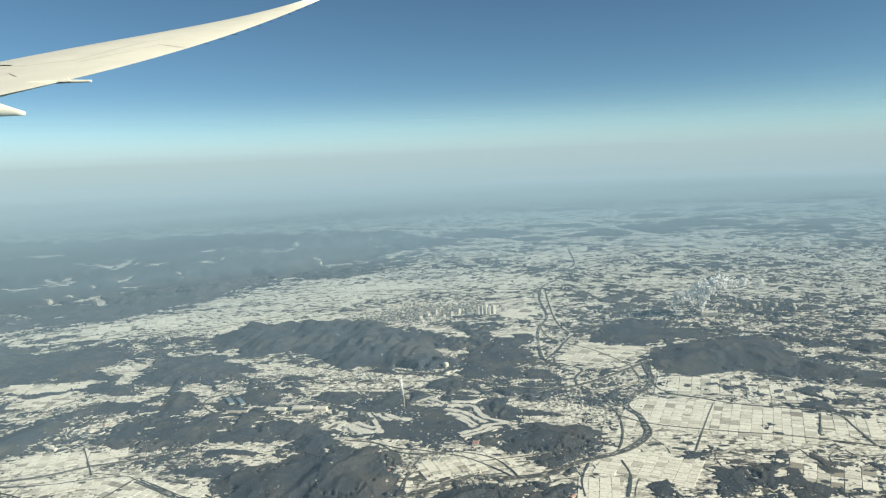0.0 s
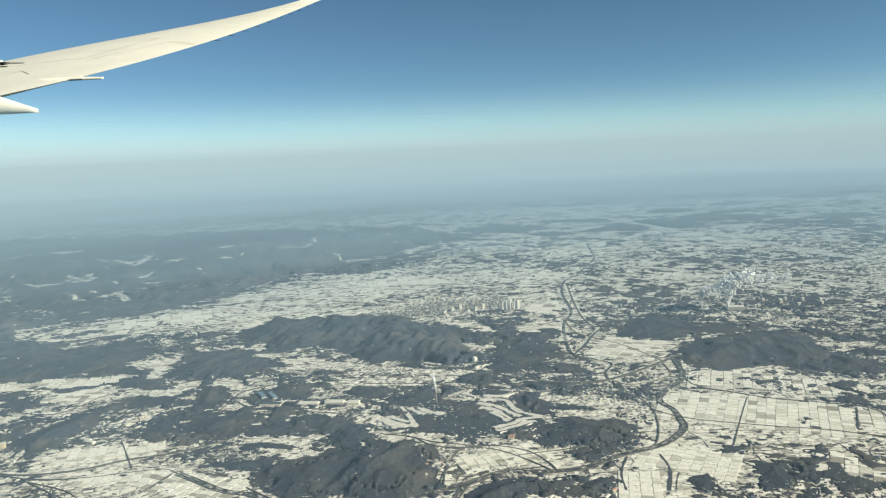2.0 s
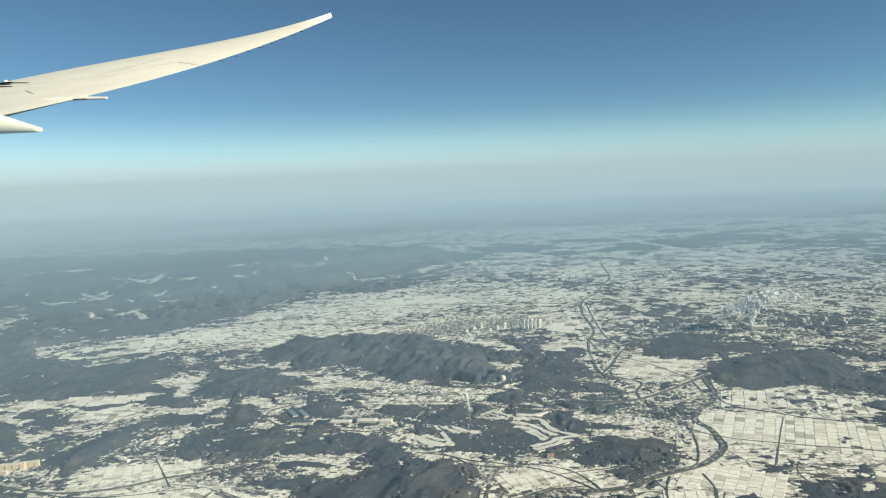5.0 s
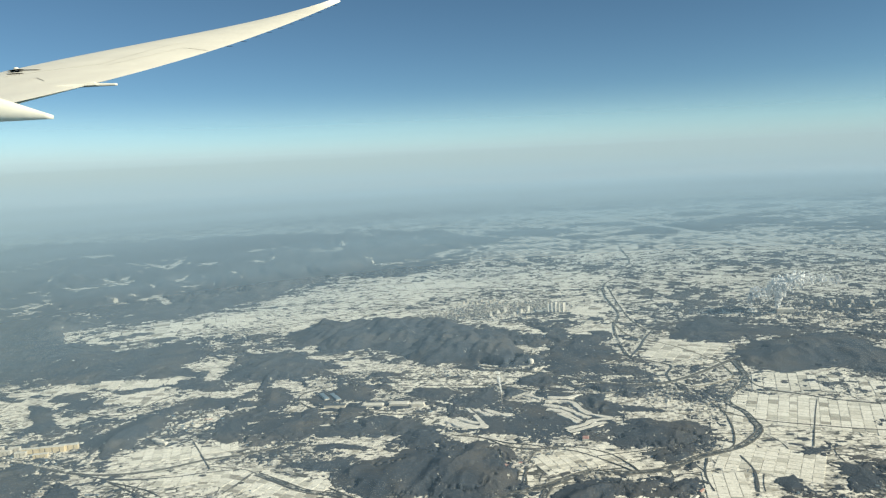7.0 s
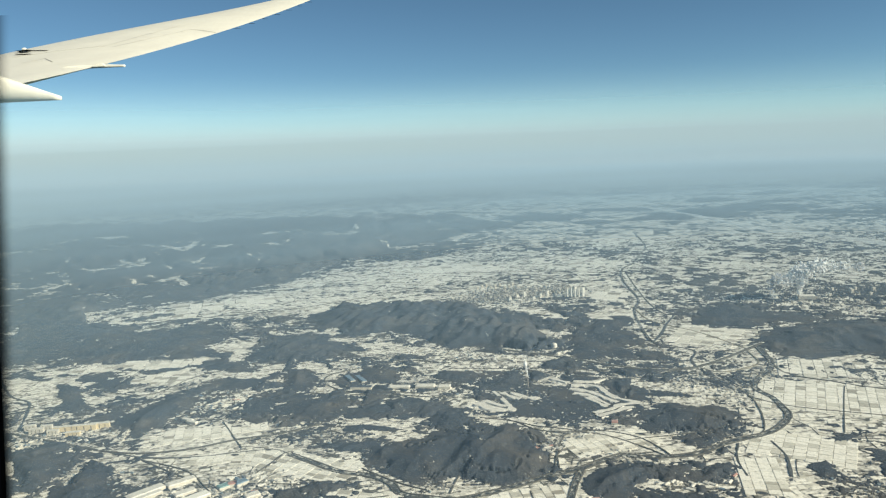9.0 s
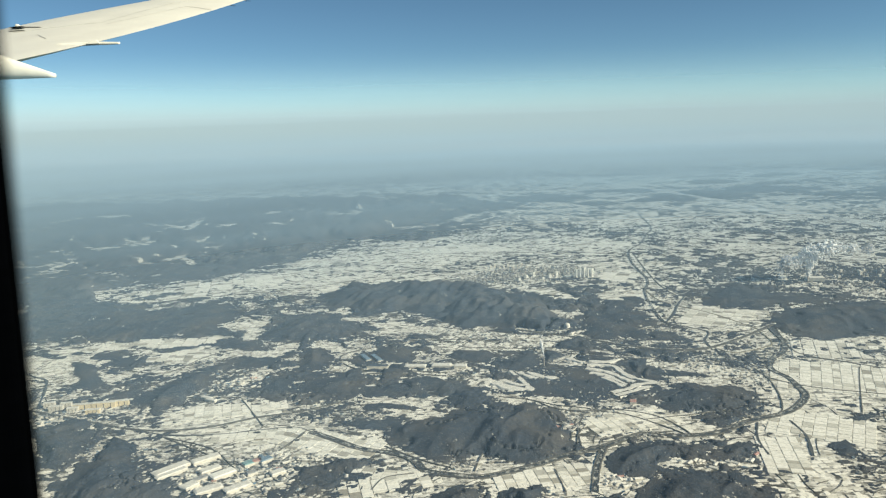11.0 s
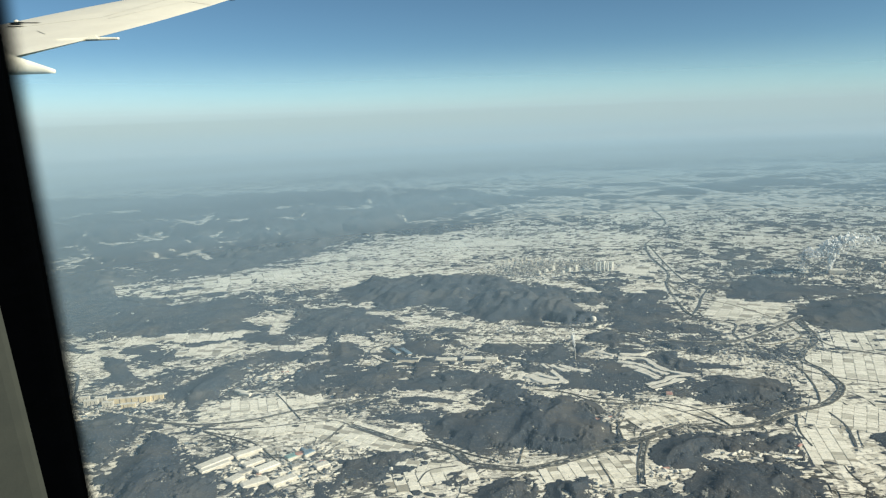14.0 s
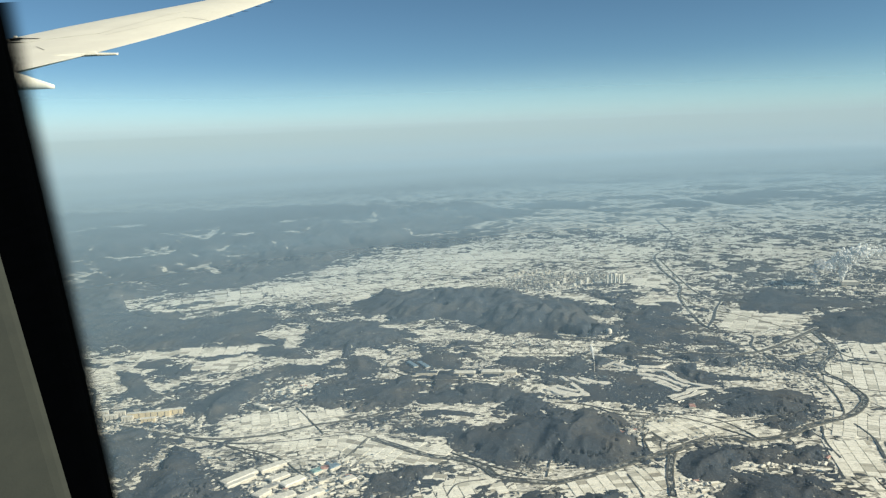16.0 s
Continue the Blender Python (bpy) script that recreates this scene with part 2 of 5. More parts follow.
def ribbon(pts, width, z, wobble, seed, shift=0.0):
    """A band along a smooth line through the points, with a flat top and sloping sides."""
    p = np.array(pts, float)
    if len(p) > 2:
        ext = np.vstack([2 * p[0] - p[1], p, 2 * p[-1] - p[-2]])
        out = []
        for i in range(1, len(ext) - 2):
            for t in np.linspace(0, 1, 9)[:-1]:
                a, b, c, d = ext[i - 1:i + 3]
                out.append(0.5 * (2 * b + (c - a) * t + (2 * a - 5 * b + 4 * c - d) * t * t + (3 * b - a - 3 * c + d) * t ** 3))
        p = np.array(out + [p[-1]])
    else:
        p = np.linspace(p[0], p[1], 12)
    t = np.gradient(p, axis=0)
    t /= np.linalg.norm(t, axis=1)[:, None]
    side = np.stack([-t[:, 1], t[:, 0]], 1)
    half = width / 2 * (1 + wobble * (bumps(np.arange(len(p)) * 0.45, np.zeros(len(p)), seed) - 0.5) * 2)[:, None]
    verts, faces = [], []
    for off, zz in ((-1.35, 0), (-1, z), (1, z), (1.35, 0)):
        q = p + side * (half * off + shift)
        verts.append(np.column_stack([q, np.full(len(q), zz)]))
    n = len(p)
    for j in range(3):
        for i in range(n - 1):
            faces.append((j * n + i, j * n + i + 1, (j + 1) * n + i + 1, (j + 1) * n + i))
    return np.concatenate(verts) * U, [f[::-1] for f in faces]


way_count = 0
clear_spots = []


def way(kind, width, pts):
    global way_count
    way_count += 1
    material, label, z = LOOK[kind]
    width *= {"road": 0.48, "levee": 0.6, "railway": 0.65, "stream": 0.6, "fairway": 1.15, "motorway": 0.75}.get(kind, 1)
    clear_spots.append((width if kind != "fairway" else 0.006, pts))
    v, f = ribbon(pts, width, z + 0.00002 * way_count, 0.5 if kind in ("river", "stream", "fairway", "frozen_river") else 0.08, way_count)
    tagged(new(kind, mesh_of(kind, v, f, material)), label, kind, kind="structure")
    if kind == "fairway":
        v, f = ribbon(pts, 0.005, z + 0.001, 0.7, way_count + 90, 0.56 * width)
        tagged(new("tree_row", mesh_of("tree_row", v, f, M_FOREST)), "thin dark row of trees along a fairway", "tree row", kind="structure")
    if kind == "river":
        for side in (-0.8, 0.8):
            v, f = ribbon(pts, width * 0.3, z + 0.001, 0.8, way_count + 50 + int(side), side * width)
            tagged(new("river_bank", mesh_of("river_bank", v, f, M_ROAD)), "dark scrubby river bank", "river bank", kind="structure")


way("river", 0.013, [(0.925, 3.405), (0.908, 3.272), (0.896, 3.184), (0.842, 3.055), (0.768, 2.969), (0.705, 2.865), (0.698, 2.796), (0.717, 2.721), (0.714, 2.633), (0.702, 2.54), (0.646, 2.457), (0.562, 2.382), (0.445, 2.333), (0.372, 2.292), (0.274, 2.232), (0.129, 2.222), (0.045, 2.237), (-0.085, 2.154)])
way("river", 0.013, [(-0.085, 2.154), (-0.201, 2.102), (-0.297, 2.044), (-0.404, 1.994), (-0.472, 1.974), (-0.551, 1.989), (-0.631, 2.02), (-0.665, 2.085), (-0.729, 2.14), (-0.836, 2.177), (-0.95, 2.262), (-1.031, 2.323)])
way("stream", 0.010, [(-1.031, 2.323), (-1.093, 2.365), (-1.225, 2.347), (-1.335, 2.323), (-1.528, 2.329), (-1.756, 2.419), (-1.973, 2.497)])
way("river", 0.007, [(1.332, 7.856), (1.207, 6.801), (1.043, 6.323), (0.904, 5.906), (0.747, 5.598), (0.66, 5.11), (0.63, 4.55), (0.544, 4.253), (0.499, 3.985), (0.47, 3.635), (0.483, 3.528)])
way("stream", 0.018, [(0.467, 3.531), (0.558, 3.709), (0.633, 3.897), (0.721, 4.077)])
way("stream", 0.012, [(0.483, 3.528), (0.604, 3.409), (0.62, 3.35), (0.567, 3.233), (0.559, 3.133)])
way("levee", 0.016, [(0.548, 4.281), (0.559, 4.013), (0.629, 3.873), (0.744, 3.699), (0.833, 3.471), (0.866, 3.368)])
way("motorway", 0.020, [(-0.255, 3.497), (0.016, 3.334), (0.189, 3.204), (0.354, 3.114), (0.499, 3.101), (0.608, 3.159), (0.729, 3.252), (0.861, 3.368), (0.968, 3.469)])
way("road", 0.012, [(0.745, 5.427), (0.696, 4.898), (0.664, 4.381), (0.685, 4.056)])
way("road", 0.012, [(0.633, 2.742), (0.751, 2.624), (1.0, 2.519), (1.172, 2.461), (1.423, 2.331)])
way("road", 0.014, [(0.942, 3.375), (0.884, 3.101), (0.901, 2.982), (1.011, 2.893), (1.115, 2.809), (1.262, 2.743), (1.386, 2.688), (1.434, 2.62), (1.422, 2.523), (1.402, 2.353)])
way("road", 0.007, [(1.035, 2.82), (0.944, 2.641), (0.813, 2.371)])
way("road", 0.009, [(1.378, 2.664), (1.273, 2.459)])
way("levee", 0.010, [(0.559, 3.133), (0.634, 3.05), (0.767, 3.102), (0.84, 3.174), (0.856, 3.35)])
way("road", 0.010, [(0.448, 3.085), (0.594, 2.973), (0.641, 2.773), (0.623, 2.593), (0.574, 2.428), (0.525, 2.365)])
way("stream", 0.012, [(0.552, 2.32), (0.551, 2.203), (0.508, 2.059)])
way("stream", 0.008, [(0.443, 2.31), (0.397, 2.186), (0.385, 2.071)])
way("railway", 0.014, [(-0.977, 2.584), (-1.132, 2.494), (-1.247, 2.462), (-1.39, 2.389), (-1.539, 2.363), (-1.685, 2.389), (-1.904, 2.481), (-2.139, 2.581)])
way("road", 0.010, [(-1.521, 2.306), (-1.402, 2.218), (-1.269, 2.12), (-1.184, 2.003)])
way("road", 0.007, [(-1.357, 2.641), (-1.209, 2.384)])
way("river", 0.011, [(-0.085, 2.154), (-0.134, 2.004), (-0.161, 1.871)])
way("road", 0.008, [(-0.098, 2.44), (-0.143, 2.288), (-0.153, 2.159)])
way("road", 0.008, [(-0.258, 2.552), (-0.175, 2.463), (0.009, 2.421), (0.125, 2.313), (0.192, 2.226)])
way("road", 0.010, [(-0.515, 3.308), (-0.698, 3.359), (-0.881, 3.29), (-1.049, 3.181), (-1.043, 3.06), (-0.938, 2.951), (-0.773, 2.933), (-0.588, 2.885)])
way("road", 0.007, [(-0.423, 2.221), (-0.462, 2.121), (-0.487, 2.01)])
way("road", 0.006, [(-0.255, 2.012), (-0.239, 1.876)])
way("road", 0.007, [(-1.049, 2.315), (-1.084, 2.229), (-1.103, 2.18)])
way("road", 0.008, [(-0.664, 2.004), (-0.746, 1.981), (-0.777, 1.91)])
way("road", 0.010, [(0.016, 3.334), (0.284, 3.412), (0.461, 3.531)])
way("road", 0.008, [(-0.518, 3.224), (-0.237, 3.183), (0.011, 3.069), (0.246, 2.999), (0.448, 3.085)])
way("road", 0.008, [(-2.453, 4.319), (-2.042, 4.453), (-1.566, 4.589), (-1.1, 4.915)])
way("road", 0.010, [(-1.007, 5.742), (-0.384, 5.711), (0.272, 5.62), (0.704, 5.437)])
way("road", 0.008, [(-0.18, 2.204), (-0.158, 2.307), (-0.115, 2.408), (0.0, 2.464)])
way("road", 0.006, [(-0.388, 2.604), (-0.286, 2.568), (-0.19, 2.506), (-0.095, 2.472), (-0.04, 2.442)])
way("road", 0.006, [(-0.114, 2.327), (-0.152, 2.24), (-0.162, 2.158), (-0.14, 2.125)])
way("road", 0.008, [(-0.038, 2.457), (0.055, 2.435), (0.138, 2.379), (0.189, 2.283), (0.207, 2.216)])
way("road", 0.006, [(-0.915, 2.901), (-0.727, 2.884), (-0.541, 2.833)])
way("road", 0.006, [(-2.095, 3.084), (-1.798, 2.983), (-1.684, 3.202), (-1.566, 3.317)])
way("road", 0.005, [(-0.773, 3.365), (-0.559, 3.359), (-0.348, 3.317)])
way("road", 0.006, [(-1.526, 2.309), (-1.335, 2.211), (-1.212, 2.067)])
way("road", 0.006, [(-1.081, 2.216), (-1.052, 2.323), (-1.019, 2.343)])
way("road", 0.007, [(-0.769, 2.196), (-0.671, 2.111), (-0.616, 2.07), (-0.547, 2.03)])
way("road", 0.008, [(0.146, 3.175), (0.354, 3.111), (0.552, 3.131), (0.697, 3.199)])
way("road", 0.006, [(0.096, 2.358), (0.274, 2.394), (0.418, 2.433), (0.51, 2.531)])
way("stream", 0.012, [(-2.589, 3.232), (-2.411, 3.019), (-2.283, 2.934), (-2.223, 2.828), (-2.127, 2.608)])
way("fairway", 0.020, [(-0.008, 2.938), (0.090, 2.911), (0.115, 2.826), (0.148, 2.757), (0.218, 2.705)])
way("fairway", 0.020, [(-0.019, 2.891), (0.056, 2.840), (0.105, 2.757), (0.138, 2.715)])
way("fairway", 0.020, [(-0.012, 2.836), (0.042, 2.803), (0.076, 2.729), (0.098, 2.684)])
way("fairway", 0.022, [(0.221, 2.699), (0.152, 2.689), (0.095, 2.643), (0.032, 2.604)])
way("fairway", 0.022, [(0.181, 2.662), (0.107, 2.618), (0.038, 2.576)])
way("fairway", 0.016, [(0.030, 2.779), (0.059, 2.725), (0.087, 2.667)])
way("fairway", 0.026, [(-0.395, 2.755), (-0.356, 2.702), (-0.294, 2.671), (-0.257, 2.684)])
way("fairway", 0.018, [(-0.329, 2.883), (-0.296, 2.787), (-0.260, 2.661)])
way("fairway", 0.018, [(-0.296, 2.865), (-0.262, 2.815), (-0.226, 2.785)])
way("fairway", 0.018, [(-0.260, 2.861), (-0.202, 2.801), (-0.151, 2.788)])
way("fairway", 0.016, [(-0.366, 2.777), (-0.308, 2.720), (-0.265, 2.721)])
way("fairway", 0.020, [(-0.075, 3.027), (-0.034, 2.977), (-0.011, 2.967)])
way("fairway", 0.016, [(0.006, 2.979), (0.087, 2.968), (0.141, 2.998)])
way("frozen_river", 0.085, [(1.11, 13.59), (1.49, 12.64), (1.80, 11.71), (2.04, 10.82), (2.37, 9.42), (2.59, 7.89), (2.93, 7.20), (3.20, 6.26)])



# ---- open ground: where no wood stands ----
OPEN = ((0.95, 2.62, 0.42, 0.3), (1.4, 2.5, 0.25, 0.25), (0.035, 2.33, 0.2, 0.1), (0.62, 2.25, 0.2, 0.2), (0.75, 3.6, 0.22, 0.3), (0.42, 4.13, 0.15, 0.2),
        (-1.38, 2.5, 0.25, 0.1), (-0.95, 2.2, 0.28, 0.11), (-1.22, 2.3, 0.3, 0.12), (-0.25, 1.95, 0.3, 0.1), (-1.45, 4.8, 0.9, 0.35), (-0.9, 5.9, 0.8, 0.7),
        (-2.3, 3.1, 0.15, 0.2), (1.3, 7.4, 0.6, 0.5), (0.3, 5.9, 0.6, 0.5), (-0.1, 4.9, 0.5, 0.35), (0.47, 4.65, 0.12, 0.16), (0.59, 5.88, 0.22, 0.14), (1.24, 7.88, 0.26, 0.26), (1.60, 5.69, 0.2, 0.1))


GRID, GX, GY = 0.01, -8.0, 1.3
clear_map, glade_map = np.zeros((1100, 1600)), np.zeros((1100, 1600))


def clear_disc(x, y, rx, ry, soft=1.5, wide=False):
    """Keeps the woods off a round spot; a wide one leaves the drawn woods alone."""
    i0, i1 = int((x - 2 * rx - GX) / GRID), int((x + 2 * rx - GX) / GRID) + 2
    j0, j1 = int((y - 2 * ry - GY) / GRID), int((y + 2 * ry - GY) / GRID) + 2
    i0, j0, i1, j1 = max(0, i0), max(0, j0), min(1600, i1), min(1100, j1)
    if i1 <= i0 or j1 <= j0:
        return
    gx, gy = np.meshgrid(GX + GRID * np.arange(i0, i1), GY + GRID * np.arange(j0, j1))
    d = np.hypot((gx - x) / rx, (gy - y) / ry)
    for which in (clear_map, ) if wide else (clear_map, glade_map):
        which[j0:j1, i0:i1] = np.maximum(which[j0:j1, i0:i1], np.clip(soft - d, 0, 1))


def glade(width, *pts):
    """A snowy opening in the woods along a line."""
    p = np.array(pts, float)
    for a, b in zip(p[:-1], p[1:]):
        n = max(2, int(np.hypot(*(b - a)) / (width * 0.5)))
        for t in np.linspace(0, 1, n):
            q = a + (b - a) * t
            clear_disc(q[0], q[1], max(width, 0.012), max(width, 0.012))


for spot in OPEN:
    clear_disc(*spot, soft=1.25, wide=True)
for width, line in clear_spots:
    glade(width, *line)
glade(0.022, (-0.88, 2.60), (-0.79, 2.59), (-0.69, 2.55), (-0.59, 2.47))
glade(0.012, (-0.67, 2.56), (-0.60, 2.61), (-0.56, 2.63))
glade(0.012, (-0.79, 2.45), (-0.69, 2.47), (-0.61, 2.43))
glade(0.018, (-0.42, 2.29), (-0.45, 2.20), (-0.48, 2.12), (-0.49, 2.07))
glade(0.050, (-2.55, 3.23), (-2.37, 3.13), (-2.17, 2.92))
glade(0.035, (-2.47, 3.35), (-2.26, 3.37), (-2.07, 3.44), (-1.76, 3.43))
glade(0.025, (-1.94, 3.16), (-1.80, 3.18), (-1.69, 3.26))
glade(0.040, (-1.77, 3.75), (-1.67, 3.74), (-1.59, 3.62))
glade(0.025, (-1.62, 3.29), (-1.44, 3.18), (-1.34, 3.35))
glade(0.020, (-1.21, 3.38), (-1.12, 3.32), (-1.05, 3.18))
glade(0.022, (-0.78, 3.28), (-0.69, 3.27), (-0.60, 3.17))
glade(0.018, (-1.18, 2.82), (-1.05, 2.88))
glade(0.030, (-0.95, 3.64), (-0.78, 3.62), (-0.64, 3.50))
glade(0.025, (-0.59, 3.39), (-0.43, 3.42), (-0.28, 3.33))
glade(0.030, (-0.24, 3.39), (-0.12, 3.33), (0.02, 3.36))
glade(0.028, (0.22, 2.92), (0.34, 2.87), (0.43, 2.82), (0.53, 2.85))
glade(0.016, (0.06, 2.03), (0.13, 2.01), (0.20, 1.99))
glade(0.018, (-2.06, 2.98), (-1.97, 2.90), (-1.96, 3.01))
glade(0.025, (-0.42, 2.75), (-0.48, 2.79))
glade(0.025, (-2.00, 2.30), (-1.85, 2.16), (-1.80, 2.08))
glade(0.020, (-1.72, 2.28), (-1.70, 2.15))
glade(0.050, (-2.06, 3.44), (-1.86, 3.42), (-1.76, 3.49))
glade(0.030, (-1.81, 3.13), (-1.66, 3.18), (-1.49, 3.24))
glade(0.040, (-1.76, 3.73), (-1.61, 3.66), (-1.59, 3.76))
glade(0.030, (-1.18, 3.32), (-1.07, 3.22))
glade(0.030, (-1.16, 3.80), (-0.98, 3.77))
glade(0.050, (-0.90, 3.55), (-0.64, 3.51), (-0.47, 3.43), (-0.25, 3.37))
glade(0.030, (-0.60, 3.23), (-0.44, 3.21), (-0.26, 3.19))
glade(0.030, (-0.07, 3.84), (0.11, 3.75))
glade(0.050, (-0.32, 4.58), (-0.10, 4.38), (0.09, 4.11))
glade(0.030, (1.20, 3.77), (1.35, 3.68))
glade(0.030, (1.19, 3.18), (1.35, 3.20))
glade(0.030, (1.68, 3.54), (1.86, 3.51))
glade(0.030, (1.48, 3.01), (1.62, 2.92))
glade(0.039, (-2.48, 4.36), (-2.23, 4.49), (-1.85, 4.42), (-1.76, 4.63))
glade(0.091, (-2.10, 4.86), (-1.56, 5.21), (-1.16, 5.22), (-0.69, 5.32))
glade(0.104, (-1.72, 5.45), (-1.38, 5.83), (-0.88, 6.10), (-0.31, 5.95))
glade(0.104, (-0.73, 6.51), (-0.13, 6.67), (0.18, 6.65))
glade(0.058, (-3.86, 7.12), (-3.57, 6.81), (-3.51, 6.96))
glade(0.058, (-3.75, 7.95), (-3.54, 8.10), (-3.57, 8.48))
glade(0.046, (-2.92, 5.84), (-2.89, 6.08), (-2.80, 6.18))
glade(0.039, (-2.50, 6.16), (-2.42, 6.20))
glade(0.052, (-3.89, 6.59), (-3.71, 6.64))
glade(0.039, (-3.19, 5.67), (-3.05, 5.75))
glade(0.078, (-5.20, 9.38), (-4.87, 9.43))
glade(0.065, (-2.99, 9.00), (-2.72, 9.24))
glade(0.046, (-2.70, 8.29), (-2.43, 8.69))
glade(0.046, (-3.02, 6.82), (-3.00, 7.15))
glade(0.014, (-0.66, 2.56), (-0.63, 2.62))
glade(0.014, (-0.81, 2.50), (-0.69, 2.48), (-0.61, 2.45))
glade(0.020, (-1.07, 2.99), (-0.97, 2.98))
glade(0.015, (-1.21, 3.41), (-1.11, 3.31))
glade(0.030, (-2.14, 3.17), (-2.10, 3.24))
glade(0.030, (-2.08, 3.33), (-1.87, 3.22), (-1.76, 3.34))
glade(0.030, (-2.22, 3.43), (-1.94, 3.45), (-1.76, 3.48))
glade(0.025, (-1.70, 3.72), (-1.64, 3.83), (-1.58, 3.46))
glade(0.025, (-1.46, 3.22), (-1.33, 3.25), (-1.31, 3.38))
glade(0.015, (-1.35, 2.94), (-1.27, 3.01))
glade(0.025, (-1.47, 2.82), (-1.38, 2.87), (-1.37, 3.02))
glade(0.015, (-1.14, 2.67), (-1.08, 2.69))
glade(0.020, (-1.60, 4.13), (-1.48, 4.18))
glade(0.020, (-1.27, 3.96), (-1.14, 3.92))
glade(0.030, (-0.98, 3.69), (-0.80, 3.61), (-0.65, 3.54))
glade(0.025, (-0.76, 3.27), (-0.56, 3.30), (-0.32, 3.24), (-0.12, 3.25))
glade(0.015, (0.20, 3.05), (0.31, 2.93), (0.42, 2.91))
glade(0.020, (0.27, 2.76), (0.37, 2.73), (0.48, 2.70))
glade(0.025, (0.28, 4.13), (0.41, 3.98))
glade(0.030, (0.29, 2.73), (0.37, 2.73), (0.43, 2.70), (0.47, 2.74))
glade(0.030, (0.45, 2.78), (0.52, 2.82))
glade(0.025, (0.25, 2.96), (0.33, 2.89), (0.45, 2.89), (0.50, 2.84))
glade(0.014, (0.28, 2.59), (0.38, 2.54), (0.45, 2.50))
glade(0.020, (0.55, 2.84), (0.60, 2.68))
glade(0.018, (-0.51, 2.79), (-0.44, 2.73))
glade(0.018, (-0.37, 2.58), (-0.33, 2.59), (-0.23, 2.57), (-0.13, 2.54))
glade(0.014, (-0.41, 2.24), (-0.38, 2.27))
glade(0.020, (-0.06, 2.73), (-0.03, 2.67), (0.02, 2.66))
glade(0.016, (0.07, 3.12), (0.12, 3.08))
glade(0.050, (0.50, 2.24), (0.51, 2.03), (0.48, 1.83))
glade(0.040, (0.36, 1.84), (0.40, 2.04))
glade(0.012, (0.10, 2.05), (0.18, 2.03), (0.31, 2.00))
glade(0.055, (-3.90, 7.22), (-3.47, 6.62), (-3.68, 7.23))
glade(0.035, (-3.94, 8.32), (-3.47, 7.75), (-3.53, 8.33))
glade(0.030, (-3.41, 7.19), (-3.34, 7.43), (-3.12, 7.37))
glade(0.030, (-2.94, 5.83), (-2.89, 6.06), (-2.65, 5.64))
glade(0.030, (-4.03, 6.70), (-3.86, 6.60))
glade(0.025, (-3.64, 5.70), (-3.59, 5.80))
glade(0.025, (-3.34, 5.68), (-3.21, 5.72))
glade(0.030, (-3.14, 5.73), (-2.98, 5.72))
glade(0.040, (-5.87, 9.45), (-5.44, 9.31))
glade(0.050, (-5.16, 9.21), (-4.78, 9.31))
glade(0.035, (-4.25, 9.78), (-3.93, 9.54))
glade(0.030, (-3.76, 9.48), (-3.57, 9.35))
glade(0.030, (-2.64, 8.29), (-2.47, 8.48), (-2.28, 8.78))
glade(0.030, (-3.08, 9.18), (-2.78, 9.25))
glade(0.025, (-2.65, 5.88), (-2.62, 6.05))
glade(0.020, (-2.40, 5.59), (-2.37, 5.70))
glade(0.025, (-2.89, 6.48), (-2.69, 6.49), (-2.56, 6.54))
glade(0.020, (-2.51, 6.18), (-2.45, 6.25))
glade(0.020, (-2.73, 7.33), (-2.60, 7.19))
glade(0.060, (-1.67, 9.65), (-1.59, 9.90))
glade(0.050, (-1.46, 9.77), (-1.38, 10.03))
glade(0.040, (-1.12, 9.78), (-0.99, 9.94))
glade(0.040, (-0.64, 8.47), (-0.41, 8.23))
glade(0.030, (-5.50, 8.71), (-5.19, 8.52))
glade(0.025, (-3.25, 6.72), (-3.06, 6.46))
glade(0.030, (-5.83, 10.55), (-5.91, 10.94))
glade(0.012, (-2.80, 4.20), (-2.71, 4.25), (-2.55, 4.12))
glade(0.012, (-2.33, 3.83), (-2.27, 3.94), (-2.21, 3.99))
glade(0.014, (-2.12, 3.75), (-2.01, 3.81), (-1.89, 3.82))
glade(0.010, (-2.70, 3.81), (-2.68, 3.96))
glade(0.012, (-2.34, 3.66), (-2.28, 3.76))
glade(0.010, (-1.96, 3.57), (-1.88, 3.67))
for _ in range(64):
    x, y = random.uniform(-7, 0.2), random.uniform(4.6, 11)
    if y > 5.1 + 0.95 * (x + 2.4):
        for _ in range(3):
            p, q = x + random.gauss(0, 0.16), y + random.gauss(0, 0.12)
            glade(random.uniform(0.016, 0.034), (p, q), (p + random.gauss(0.06, 0.07), q + random.gauss(0.03, 0.08)), (p + random.gauss(0.15, 0.07), q + random.gauss(0.03, 0.10)))
for _ in range(70):
    x, y = random.uniform(-2.6, 1.9), random.uniform(1.8, 4.2)
    glade(random.uniform(0.006, 0.014), (x, y), (x + random.gauss(0, 0.05), y + random.gauss(0, 0.05)))


def cleared(x, y, which=clear_map):
    i = np.clip(((np.asarray(x) - GX) / GRID).astype(int), 0, 1599)
    j = np.clip(((np.asarray(y) - GY) / GRID).astype(int), 0, 1099)
    return which[j, i]


def upland(x, y):
    """Beyond the long valley the hills are wooded nearly throughout."""
    return y > 4.6 + 0.95 * (x + 2.4) + 0.5 and x < 0.3 - 0.3 * (y - 5.5) and y < 11


